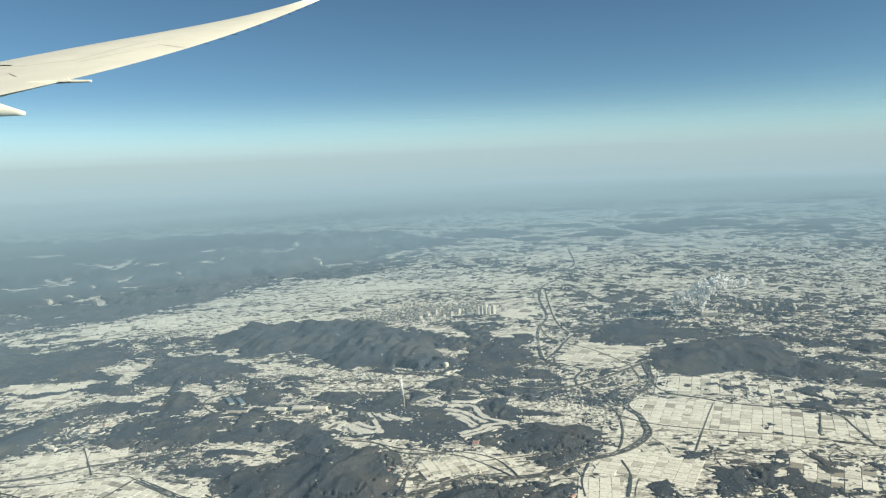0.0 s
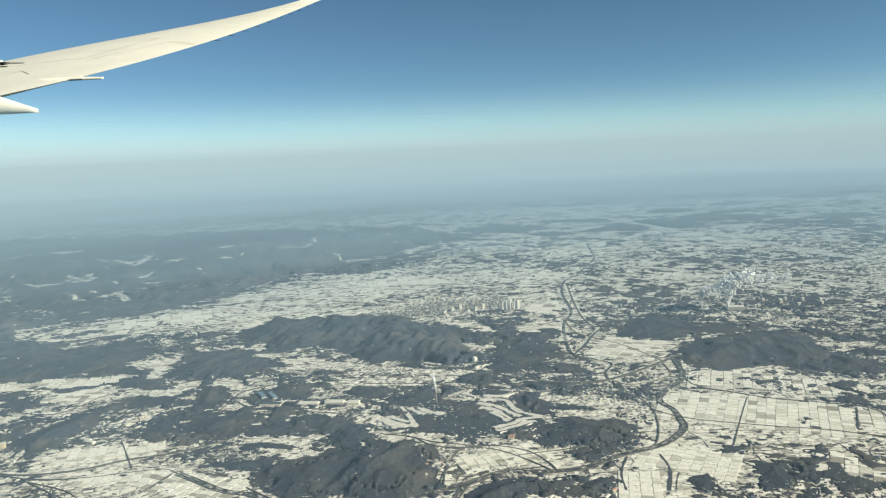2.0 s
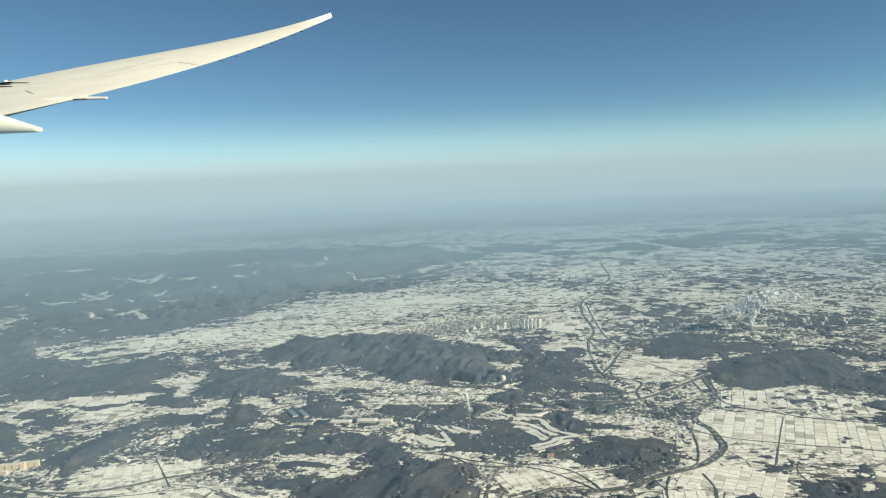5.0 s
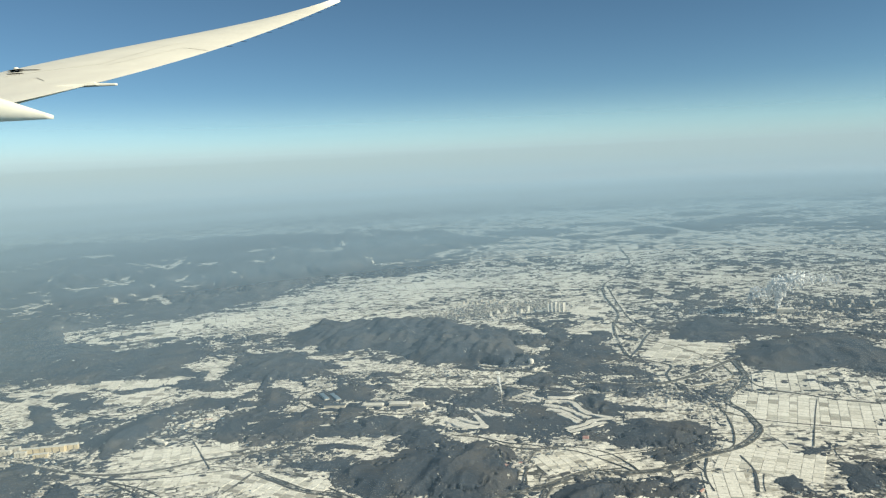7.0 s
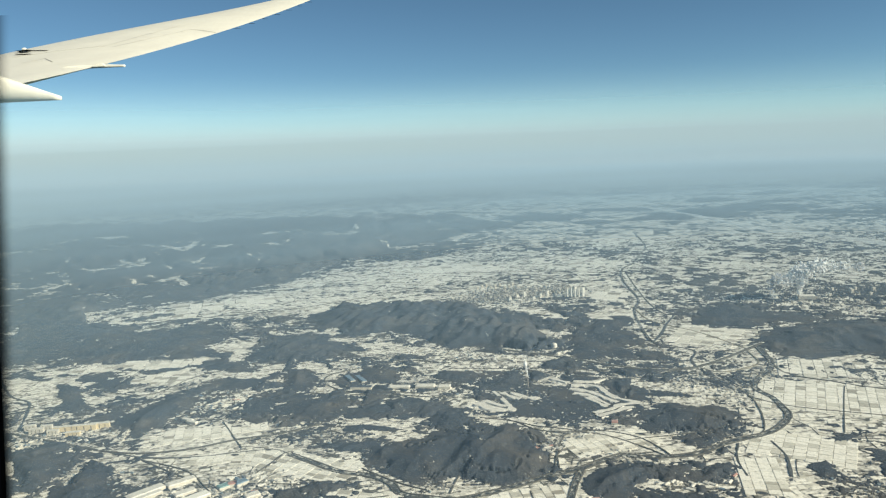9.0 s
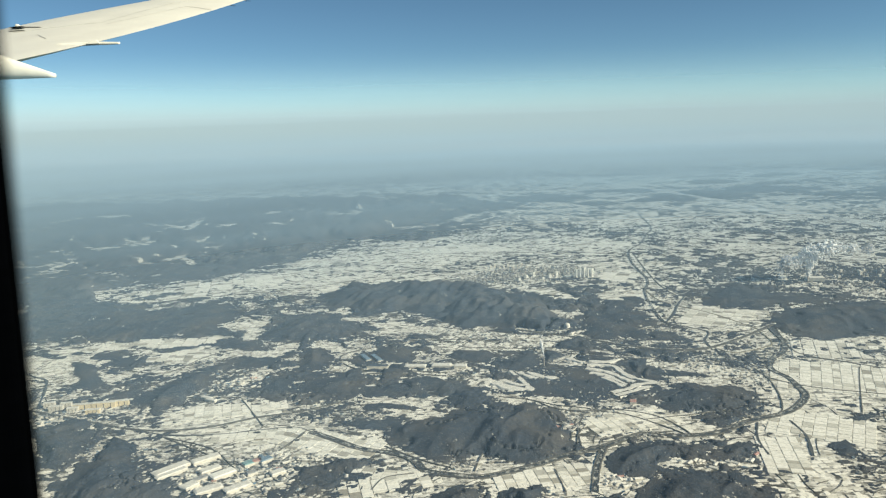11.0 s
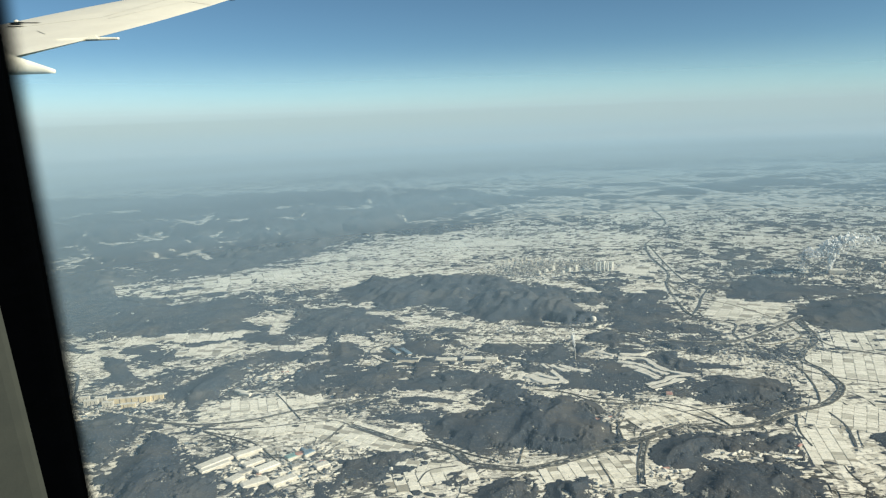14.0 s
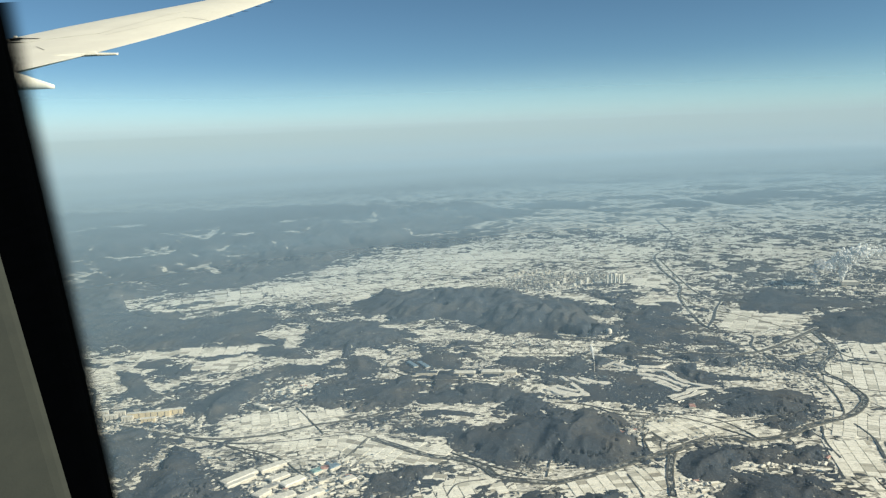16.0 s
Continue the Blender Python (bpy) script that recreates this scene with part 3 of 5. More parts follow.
def relief(cx, cy, a, b, rot, high, cell, seed, octaves=6, ribs=0.6):
    """The vertices and faces of one wooded rise, in flying heights."""
    nx, ny = max(9, int(2.9 * a / cell)), max(8, int(2.9 * b / cell))
    u, v = np.meshgrid(np.linspace(-1.45, 1.45, nx), np.linspace(-1.45, 1.45, ny))
    c, s = math.cos(radians(rot)), math.sin(radians(rot))
    x, y = cx + a * u * c - b * v * s, cy + a * u * s + b * v * c
    k = 1.5 / max(0.12, math.sqrt(a * b))
    wx, wy = fractal(x * k * 1.7, y * k * 1.7, octaves - 3, seed + 70, 0.5) - 0.5, fractal(x * k * 1.7 + 31, y * k * 1.7, octaves - 3, seed + 80, 0.5) - 0.5
    stray = 0.015 + 0.22 * math.sqrt(a * b)
    q = np.hypot(u + 0.6 * wx, v + 0.7 * wy) + 0.95 * (fractal(x * k * 1.5, y * k * 2.1, octaves, seed, 0.66 if cy > 2.5 else 0.56) - 0.5)
    q = q + 1.1 * cleared(x + stray * wx, y + stray * wy)
    spur = 1 - np.abs(2 * fractal(x * k * 1.6 + 5, y * k * 1.6, 3, seed + 40, 0.45) - 1)
    base = np.hypot(u + 0.6 * wx, v + 0.7 * wy) + 0.95 * (fractal(x * k * 1.5, y * k * 2.1, 2, seed, 0.5) - 0.5)
    edge = np.clip((1 - q) * 3.2, 0, 1) ** 0.8
    up = np.clip(1.1 - base, 0.05, 1.2) ** 0.9 * (0.62 + 0.42 * spur ** 1.4) * edge
    z = np.where(q < 1, 0.75 * high * up, -(q - 1) * high * 0.4 - 0.0004)
    fold = max(0.10, 0.22 * math.sqrt(a * b))
    lean = x - 0.35 * y
    rib = 1 - np.abs(2 * fractal(lean * 1.5 / fold + 1.6 * wx, y * 0.62 / fold + 1.6 * wy, 4, 900, 0.5) - 1)
    z = z + np.where(q < 1, (0.003 + 0.36 * high) * (rib ** 1.4 - 0.4) * np.clip(1.1 - base, 0, 1) ** 0.7 * edge, 0) * ribs
    z = z + np.where(q < 0.97, 0.0005 * (bumps(x / 0.006, y / 0.006, seed + 7) - 0.2) * np.clip((1 - q) * 10, 0, 1), 0)
    return crop(q < 1, z, x, y, 0)


# ---- the land ----
def ground():
    s = np.sinh(np.linspace(-3.6, 3.6, 161)) / math.sinh(3.6)
    x, y = np.meshgrid(s * 44, s * 44 + 3)
    z = np.zeros_like(x)
    v, f = crop(np.ones(x.shape, bool), z, x, y, 0)
    tagged(new("ground", mesh_of("ground", v * U, f, M_GROUND, True)), "snow-covered winter valley floor with bare soil showing through", "ground", kind="structure")


ground()
hill_count = 0


def wooded_hill(x, y, a, b, rot, high):
    global hill_count
    hill_count += 1
    high *= 0.62 if y < 3 else 0.8 if y < 4.5 else 1
    cell = 0.0055 * max(1, (math.hypot(x, y) / 2.6) ** 1.25)
    v, f = relief(x, y, a, b, rot, high, cell, 11 * hill_count, 6, 0.3 if a * b < 0.05 else 0.45 if y < 3 else 1.1 if y < 4.6 else 1.6 if y < 8.2 else 0.7)
    v[:, :2] -= (x, y)
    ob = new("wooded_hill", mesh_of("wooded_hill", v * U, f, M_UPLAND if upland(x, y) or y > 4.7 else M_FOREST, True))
    ob.location = (x * U, y * U, 0)
    size = "broad" if a * b > 0.1 else "low" if high < 0.02 else "steep"
    tagged(ob, f"{size} hill of dark bare winter forest in the snowy valley", "hill", "wooded hills")


wooded_hill(-1.100, 4.413, 0.309, 0.405, -11, 0.075)
wooded_hill(-0.775, 4.265, 0.478, 0.457, -32, 0.115)
wooded_hill(-0.344, 3.817, 0.437, 0.303, -31, 0.095)
wooded_hill(-1.876, 6.699, 1.003, 0.471, 65, 0.150)
wooded_hill(-1.498, 7.680, 1.061, 0.588, 57, 0.160)
wooded_hill(-0.922, 8.561, 0.700, 0.766, 3, 0.120)
wooded_hill(-2.170, 5.821, 0.559, 0.465, 54, 0.050)
wooded_hill(-3.273, 5.826, 0.419, 0.498, -13, 0.050)
wooded_hill(-2.961, 6.234, 0.262, 0.399, 23, 0.030)
wooded_hill(-4.324, 7.548, 0.499, 0.500, -16, 0.050)
wooded_hill(-4.040, 9.012, 0.769, 0.605, -19, 0.050)
wooded_hill(-3.363, 9.647, 0.988, 0.819, -20, 0.070)
wooded_hill(-5.546, 10.442, 0.949, 0.632, -20, 0.060)
wooded_hill(-2.838, 10.443, 1.160, 0.689, -22, 0.080)
wooded_hill(-0.458, 9.255, 0.699, 0.540, -22, 0.060)
wooded_hill(-2.701, 7.281, 0.574, 0.383, 63, 0.040)
wooded_hill(-2.627, 5.252, 0.336, 0.376, 38, 0.030)
wooded_hill(0.277, 3.650, 0.171, 0.171, -10, 0.020)
wooded_hill(-0.228, 4.123, 0.164, 0.184, -10, 0.020)
wooded_hill(-2.701, 4.077, 0.353, 0.335, 3, 0.050)
wooded_hill(-2.882, 3.802, 0.167, 0.292, 16, 0.040)
wooded_hill(-2.156, 4.030, 0.367, 0.210, 16, 0.035)
wooded_hill(-1.225, 3.808, 0.190, 0.065, -9, 0.010)
wooded_hill(1.265, 3.975, 0.208, 0.131, -11, 0.015)
wooded_hill(0.110, 4.661, 0.184, 0.101, -12, 0.010)
wooded_hill(2.537, 9.580, 0.649, 0.502, -26, 0.060)
wooded_hill(0.566, 9.718, 0.633, 0.477, -24, 0.050)
wooded_hill(3.538, 9.919, 0.649, 0.477, -28, 0.060)
wooded_hill(-1.889, 3.675, 0.139, 0.166, 15, 0.030)
wooded_hill(-2.172, 3.677, 0.193, 0.145, 16, 0.030)

def wood(high, *rim):
    """A wooded rise inside a rim of corners: its edge frays into gullies, and spurs run down its sides."""
    global hill_count
    hill_count += 1
    seed, p = 13 * hill_count, np.array(rim)
    lo, hi = p.min(0) - 0.03, p.max(0) + 0.03
    mid = (lo + hi) / 2
    cell = 0.0042 * max(1, (math.hypot(*mid) / 2.4) ** 1.3)
    x, y = np.meshgrid(np.arange(lo[0], hi[0], cell), np.arange(lo[1], hi[1], cell * 1.25))
    far, inside = np.full(x.shape, 9.0), np.zeros(x.shape, bool)
    for a, b in zip(p, np.roll(p, -1, 0)):
        d = b - a
        t = np.clip(((x - a[0]) * d[0] + (y - a[1]) * d[1]) / (d @ d), 0, 1)
        far = np.minimum(far, np.hypot(x - a[0] - t * d[0], (y - a[1] - t * d[1]) * 0.8))
        inside ^= ((a[1] > y) != (b[1] > y)) & (x < a[0] + d[0] * (y - a[1]) / (d[1] if abs(d[1]) > 1e-9 else 1e-9))
    deep = np.where(inside, far, -far)
    core = max(0.02, deep.max())
    fray = min(0.034, 0.012 + 0.2 * core)
    n = fractal(x / 0.055, y / 0.07, 6, seed, 0.68) - 0.5
    gully = np.abs(fractal(x / 0.10 + 1.6 * n, y / 0.13, 4, seed + 9, 0.55) - 0.5)
    level = deep + 2.1 * fray * n - 1.5 * fray * np.clip(1 - gully / 0.04, 0, 1) * np.clip(1.3 - deep / (2.6 * fray), 0.25 if core > 0.13 else 0, 1) * (1 + np.clip(deep / fray, 0, 3) * (core > 0.13))
    level = level - 0.05 * cleared(x + 0.02 * n, y + 0.02 * n, glade_map)
    rise = np.clip(deep / core, 0, 1) ** 0.9
    spur = 1 - np.abs(2 * fractal(x / 0.095 - 0.25 * y / 0.095 + 0.5 * n, 0.5 * y / 0.095, 3, 900, 0.42) - 1)
    hump = fractal(x / 0.3, y / 0.3, 2, seed + 3, 0.5)
    z = 0.0020 + 0.8 * high * np.clip(level / 0.07, 0, 1) * (rise * (0.25 + 0.5 * hump) + 0.5 * (spur ** 1.4 - 0.3) * (0.25 + rise)) + 0.0005 * bumps(x / 0.006, y / 0.006, seed)
    z = np.maximum(z, 0.0016)
    v, f = crop(level > 0, np.where(level > 0, z, -0.0012), x, y, 0)
    if len(v) == 0:
        return
    v[:, :2] -= mid
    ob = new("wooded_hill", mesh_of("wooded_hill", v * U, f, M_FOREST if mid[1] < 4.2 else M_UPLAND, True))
    ob.location = (mid[0] * U, mid[1] * U, 0)
    words = "broad rugged hill" if core > 0.09 else "steep small hill" if high > 0.024 else "low rise"
    tagged(ob, f"{words} of dark bare winter forest with snowy gullies", "hill", "wooded hills")


wood(0.045, (-1.679, 1.856), (-1.741, 2.173), (-1.721, 2.265), (-1.624, 2.314), (-1.567, 2.213), (-1.543, 2.122), (-1.434, 2.018), (-1.351, 2.000), (-1.335, 1.911), (-1.325, 1.841), (-1.394, 1.729), (-1.621, 1.737))
wood(0.030, (-2.014, 2.433), (-1.793, 2.375), (-1.745, 2.245), (-1.742, 2.120), (-1.756, 2.045), (-1.863, 2.050), (-2.053, 2.377))
wood(0.040, (-1.799, 2.695), (-1.720, 2.540), (-1.629, 2.512), (-1.590, 2.575), (-1.538, 2.640), (-1.552, 2.726), (-1.496, 2.747), (-1.539, 2.910), (-1.587, 3.016), (-1.672, 2.993), (-1.742, 2.857))
wood(0.012, (-1.942, 2.663), (-1.937, 2.724), (-1.864, 2.814), (-1.819, 2.933), (-1.780, 2.807), (-1.796, 2.683), (-1.837, 2.650))
wood(0.015, (-2.323, 3.207), (-2.167, 3.128), (-2.091, 3.006), (-2.006, 2.878), (-1.994, 2.746), (-2.092, 2.805), (-2.231, 2.981))
wood(0.012, (-2.244, 3.233), (-2.184, 3.332), (-2.101, 3.360), (-1.962, 3.110), (-1.992, 3.050), (-2.094, 3.082))
wood(0.045, (-2.725, 3.535), (-2.516, 3.636), (-2.300, 3.492), (-2.046, 3.496), (-1.985, 3.560), (-1.753, 3.467), (-1.734, 3.585), (-1.817, 3.756), (-1.741, 3.911), (-1.678, 4.029), (-1.798, 4.110), (-2.059, 4.011), (-2.395, 4.116), (-2.720, 4.381), (-2.994, 4.571), (-3.407, 4.709))
wood(0.060, (-1.531, 3.473), (-1.496, 3.676), (-1.449, 3.865), (-1.374, 3.954), (-1.208, 3.897), (-1.063, 3.728), (-0.984, 3.506), (-1.057, 3.464), (-1.098, 3.372), (-1.215, 3.347), (-1.277, 3.255), (-1.350, 3.351))
wood(0.020, (-1.266, 3.144), (-1.251, 3.323), (-1.178, 3.289), (-1.103, 3.154), (-1.090, 2.996), (-1.154, 2.950), (-1.230, 2.971))
wood(0.025, (-1.161, 2.697), (-1.223, 2.830), (-1.198, 2.932), (-1.030, 2.918), (-0.931, 2.874), (-0.836, 2.853), (-0.848, 2.735), (-0.929, 2.680), (-0.984, 2.612), (-1.038, 2.559), (-1.088, 2.602))
wood(0.015, (-1.344, 2.853), (-1.319, 2.942), (-1.226, 2.899), (-1.194, 2.699), (-1.256, 2.680), (-1.305, 2.745))
wood(0.012, (-1.715, 3.434), (-1.630, 3.523), (-1.492, 3.431), (-1.404, 3.293), (-1.462, 3.212), (-1.579, 3.257), (-1.651, 3.317))
wood(0.012, (-1.570, 3.139), (-1.462, 3.212), (-1.314, 3.132), (-1.268, 3.034), (-1.353, 2.981), (-1.486, 3.022))
wood(0.020, (-1.010, 3.121), (-0.876, 3.295), (-0.747, 3.337), (-0.634, 3.299), (-0.613, 3.261), (-0.638, 3.211), (-0.688, 3.199), (-0.730, 3.120), (-0.741, 3.003), (-0.850, 3.005), (-0.948, 3.021))
wood(0.020, (-0.574, 3.213), (-0.409, 3.198), (-0.377, 3.087), (-0.438, 2.969), (-0.532, 3.015), (-0.581, 3.098))
wood(0.030, (-0.903, 2.678), (-0.830, 2.786), (-0.699, 2.855), (-0.539, 2.829), (-0.497, 2.696), (-0.434, 2.643), (-0.387, 2.552), (-0.441, 2.485), (-0.538, 2.471), (-0.578, 2.560), (-0.667, 2.613), (-0.818, 2.647), (-0.874, 2.616))
wood(0.012, (-0.879, 2.532), (-0.832, 2.579), (-0.727, 2.560), (-0.622, 2.503), (-0.597, 2.454), (-0.681, 2.465), (-0.801, 2.462), (-0.864, 2.493))
wood(0.014, (-0.893, 2.402), (-0.839, 2.439), (-0.720, 2.441), (-0.670, 2.438), (-0.713, 2.386), (-0.790, 2.337), (-0.867, 2.342))
wood(0.060, (-0.785, 2.286), (-0.754, 2.364), (-0.679, 2.418), (-0.601, 2.428), (-0.542, 2.471), (-0.460, 2.519), (-0.387, 2.547), (-0.275, 2.545), (-0.200, 2.501), (-0.167, 2.430), (-0.139, 2.330), (-0.141, 2.239), (-0.177, 2.135), (-0.206, 2.078), (-0.260, 2.054), (-0.361, 2.045), (-0.435, 2.060), (-0.460, 2.069), (-0.562, 2.070), (-0.648, 2.102), (-0.713, 2.182), (-0.762, 2.227))
wood(0.035, (-0.622, 1.823), (-0.593, 1.890), (-0.546, 1.924), (-0.498, 1.935), (-0.459, 1.913), (-0.451, 1.865), (-0.463, 1.804), (-0.489, 1.748), (-0.606, 1.753))
wood(0.030, (-0.434, 1.821), (-0.414, 1.888), (-0.373, 1.916), (-0.294, 1.919), (-0.280, 1.882), (-0.313, 1.804), (-0.360, 1.743), (-0.431, 1.746))
wood(0.014, (-1.011, 1.998), (-1.007, 2.078), (-0.934, 2.052), (-0.894, 2.017), (-0.829, 2.025), (-0.783, 2.008), (-0.773, 1.972), (-0.854, 1.966), (-0.917, 1.952), (-0.978, 1.972))
wood(0.030, (0.136, 2.543), (0.238, 2.640), (0.295, 2.729), (0.341, 2.706), (0.428, 2.649), (0.479, 2.676), (0.521, 2.595), (0.559, 2.563), (0.554, 2.448), (0.505, 2.385), (0.417, 2.351), (0.323, 2.348), (0.202, 2.380), (0.160, 2.434))
wood(0.012, (0.255, 2.777), (0.299, 2.855), (0.399, 2.819), (0.499, 2.791), (0.541, 2.728), (0.470, 2.708), (0.353, 2.743), (0.290, 2.748))
wood(0.000, (-0.367, 2.863), (-0.137, 2.965), (-0.001, 2.939), (0.128, 3.002), (0.144, 2.869), (0.240, 2.765), (0.216, 2.594), (0.107, 2.534), (0.010, 2.552), (-0.115, 2.533), (-0.272, 2.572), (-0.350, 2.636))
wood(0.015, (0.117, 2.928), (0.212, 3.057), (0.297, 3.018), (0.281, 2.857), (0.212, 2.781), (0.160, 2.839))
wood(0.035, (-0.099, 2.092), (-0.040, 2.148), (0.039, 2.185), (0.148, 2.200), (0.224, 2.113), (0.311, 2.165), (0.366, 2.174), (0.366, 2.105), (0.342, 2.030), (0.291, 2.025), (0.203, 2.052), (0.126, 2.068), (0.061, 2.015), (0.013, 1.958), (-0.083, 1.952), (-0.105, 1.999))
wood(0.035, (0.010, 1.948), (0.071, 1.993), (0.132, 1.983), (0.188, 1.963), (0.253, 1.967), (0.278, 1.911), (0.308, 1.874), (0.292, 1.795), (0.243, 1.718), (0.087, 1.711), (-0.024, 1.716), (-0.080, 1.774), (-0.041, 1.871))
wood(0.008, (0.579, 2.125), (0.650, 2.158), (0.660, 2.096), (0.658, 2.043), (0.604, 2.069))
wood(0.022, (0.063, 3.830), (0.201, 3.899), (0.237, 3.635), (0.349, 3.515), (0.402, 3.408), (0.522, 3.282), (0.484, 3.162), (0.351, 3.219), (0.247, 3.310), (0.106, 3.252), (-0.006, 3.355))
wood(0.008, (0.211, 3.155), (0.320, 3.196), (0.508, 3.160), (0.521, 3.109), (0.365, 3.091), (0.219, 3.088))
wood(0.014, (0.533, 2.951), (0.650, 3.016), (0.694, 2.951), (0.663, 2.845), (0.580, 2.831), (0.512, 2.858))
wood(0.012, (-0.034, 3.096), (0.086, 3.150), (0.172, 3.093), (0.102, 2.989), (-0.017, 2.985))
wood(0.020, (-0.384, 2.972), (-0.234, 3.181), (-0.181, 3.093), (-0.217, 2.921), (-0.333, 2.860))
wood(0.045, (0.869, 3.405), (1.044, 3.616), (1.221, 3.820), (1.437, 3.857), (1.684, 3.813), (1.704, 3.618), (1.687, 3.377), (1.569, 3.180), (1.373, 3.106), (1.303, 3.219), (1.171, 3.203), (1.043, 3.195), (0.968, 3.268))
wood(0.030, (1.638, 3.435), (1.710, 3.324), (1.774, 3.221), (1.886, 3.116), (1.782, 2.952), (1.588, 3.059), (1.490, 3.008), (1.514, 3.153))
wood(0.020, (1.371, 2.818), (1.435, 2.782), (1.465, 2.693), (1.560, 2.638), (1.525, 2.582), (1.345, 2.658), (1.307, 2.713))
wood(0.008, (0.719, 2.326), (0.775, 2.368), (0.845, 2.380), (0.860, 2.340), (0.767, 2.298))
wood(0.014, (0.792, 2.187), (0.855, 2.232), (0.908, 2.231), (0.908, 2.168), (0.907, 2.096), (0.845, 2.042), (0.805, 2.090), (0.785, 2.131))
wood(0.012, (0.598, 2.125), (0.670, 2.138), (0.665, 2.073), (0.603, 2.024), (0.569, 2.052))
wood(0.007, (1.030, 2.219), (1.076, 2.201), (1.066, 2.144), (1.014, 2.149))
wood(0.012, (1.167, 2.308), (1.195, 2.233), (1.211, 2.139), (1.137, 2.134), (1.127, 2.205))
wood(0.008, (1.022, 2.309), (1.089, 2.344), (1.083, 2.280), (1.014, 2.242))
wood(0.010, (1.097, 2.574), (1.158, 2.596), (1.172, 2.554), (1.109, 2.517))
wood(0.012, (0.467, 2.201), (0.525, 2.221), (0.521, 2.172), (0.473, 2.160))
wood(0.012, (0.995, 2.081), (1.074, 2.104), (1.109, 2.051), (1.057, 1.991), (0.980, 2.008))
wood(0.030, (0.765, 3.925), (0.955, 4.312), (1.132, 4.404), (1.200, 4.189), (1.208, 3.977), (1.018, 3.856), (0.872, 3.759), (0.771, 3.824))
wood(0.012, (0.927, 3.961), (1.129, 4.018), (1.203, 3.873), (1.011, 3.736), (0.920, 3.775))
wood(0.020, (0.168, 3.903), (0.329, 4.109), (0.489, 4.108), (0.488, 3.948), (0.401, 3.839), (0.317, 3.758), (0.233, 3.659), (0.166, 3.714))


def in_open(x, y):
    return float(cleared(x, y)) > 0.4


for _ in range(46):
    x, y = random.uniform(-6.5, 0.2), random.uniform(4.8, 9.6)
    if upland(x, y):
        wooded_hill(x, y, random.uniform(0.25, 0.6), random.uniform(0.2, 0.45), random.gauss(35, 30), random.uniform(0.05, 0.09))
for _ in range(16):
    y = random.uniform(8.5, 14)
    wooded_hill(random.uniform(0.1, 0.55) * y, y, random.uniform(0.25, 0.6), random.uniform(0.12, 0.25), random.gauss(-10, 15), random.uniform(0.03, 0.06))


for k in range(15):
    t = k / 14
    wooded_hill(-6.6 + 6.2 * t + random.gauss(0, 0.15), 10.4 - 1.0 * t + random.gauss(0, 0.35), random.uniform(0.35, 0.7), random.uniform(0.2, 0.3), random.gauss(-10, 15), random.uniform(0.10, 0.15))


DENSE = ((-1.9, 3.3, 0.8, 0.6, 0.5), (-0.9, 3.1, 0.6, 0.6, 0.5), (-2.4, 4.0, 0.7, 0.5, 0.6), (1.3, 2.1, 0.5, 0.22, 0.12), (2.0, 3.3, 0.6, 0.5, 0.5), (0.2, 3.3, 0.5, 0.4, 0.5), (0.3, 1.95, 0.3, 0.2, 0.5), (-1.7, 2.3, 0.5, 0.3, 0.4), (0.3, 2.9, 0.35, 0.3, 0.4))
PLAIN_WOODS = ((0.21, 4.15, 0.21, 0.21, 0.7), (1.14, 5.05, 0.30, 0.41, 0.7), (0.96, 4.22, 0.19, 0.16, 0.7), (1.14, 4.58, 0.30, 0.11, 0.7), (1.97, 4.53, 0.34, 0.27, 0.7), (2.03, 6.37, 0.41, 0.33, 0.7), (2.71, 6.33, 0.45, 0.26, 0.7), (0.85, 6.38, 0.38, 0.28, 0.7), (0.34, 6.89, 0.42, 0.31, 0.7), (4.18, 7.29, 0.38, 0.72, 0.7), (1.30, 7.88, 0.40, 0.37, 0.7), (4.02, 8.51, 0.59, 0.48, 0.7), (0.15, 4.13, 0.24, 0.27, 0.7))


def woodland(name, label, x0, x1, y0, y1, cell, size, seed):
    """The woods that cover the rougher ground, in branching patches with clearings."""
    x, y = np.meshgrid(np.arange(x0, x1, cell), np.arange(y0, y1, cell * 1.1))
    wx, wy = fractal(x / size * 1.6, y / size * 1.6, 3, seed + 1) - 0.5, fractal(x / size * 1.6 + 9, y / size * 1.6, 3, seed + 2) - 0.5
    n = fractal(x / size + 1.3 * wx, y / size * 0.95 + 1.3 * wy, 6, seed, 0.70)
    want = np.full(x.shape, -0.092 if y0 > 4 else -0.105 if size > 0.1 else -0.095)
    for cx, cy, rx, ry, d in DENSE + PLAIN_WOODS:
        want = want + 0.16 * d * np.exp(-((x - cx) / rx) ** 2 - ((y - cy) / ry) ** 2)
    want = np.where((y + 0.8 * wy > 5.1 + 0.95 * (x + 2.4)) & (x + 1.2 * wx < 0.3 - 0.3 * (y - 5.5)) & (y + 2 * wy < 11), 0.07, want)
    level = n + want - 0.52 - (0.35 if y1 < 5 else np.where(want > 0.06, 0.35, 0.13)) * cleared(x + 0.06 * wx, y + 0.06 * wy)
    rib = 1 - np.abs(2 * fractal(x / (size * 0.9), y / (size * 0.9), 3, seed + 5) - 1)
    z = np.where(level > 0, np.clip(level * 0.07, 0, 0.010 if size > 0.1 else 0.005 if y0 > 4 else 0.0015) * (0.4 + rib) + 0.0014, -0.001)
    v, f = crop(level > 0, z, x, y, 0)
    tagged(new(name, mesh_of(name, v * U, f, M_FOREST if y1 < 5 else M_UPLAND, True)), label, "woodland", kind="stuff")


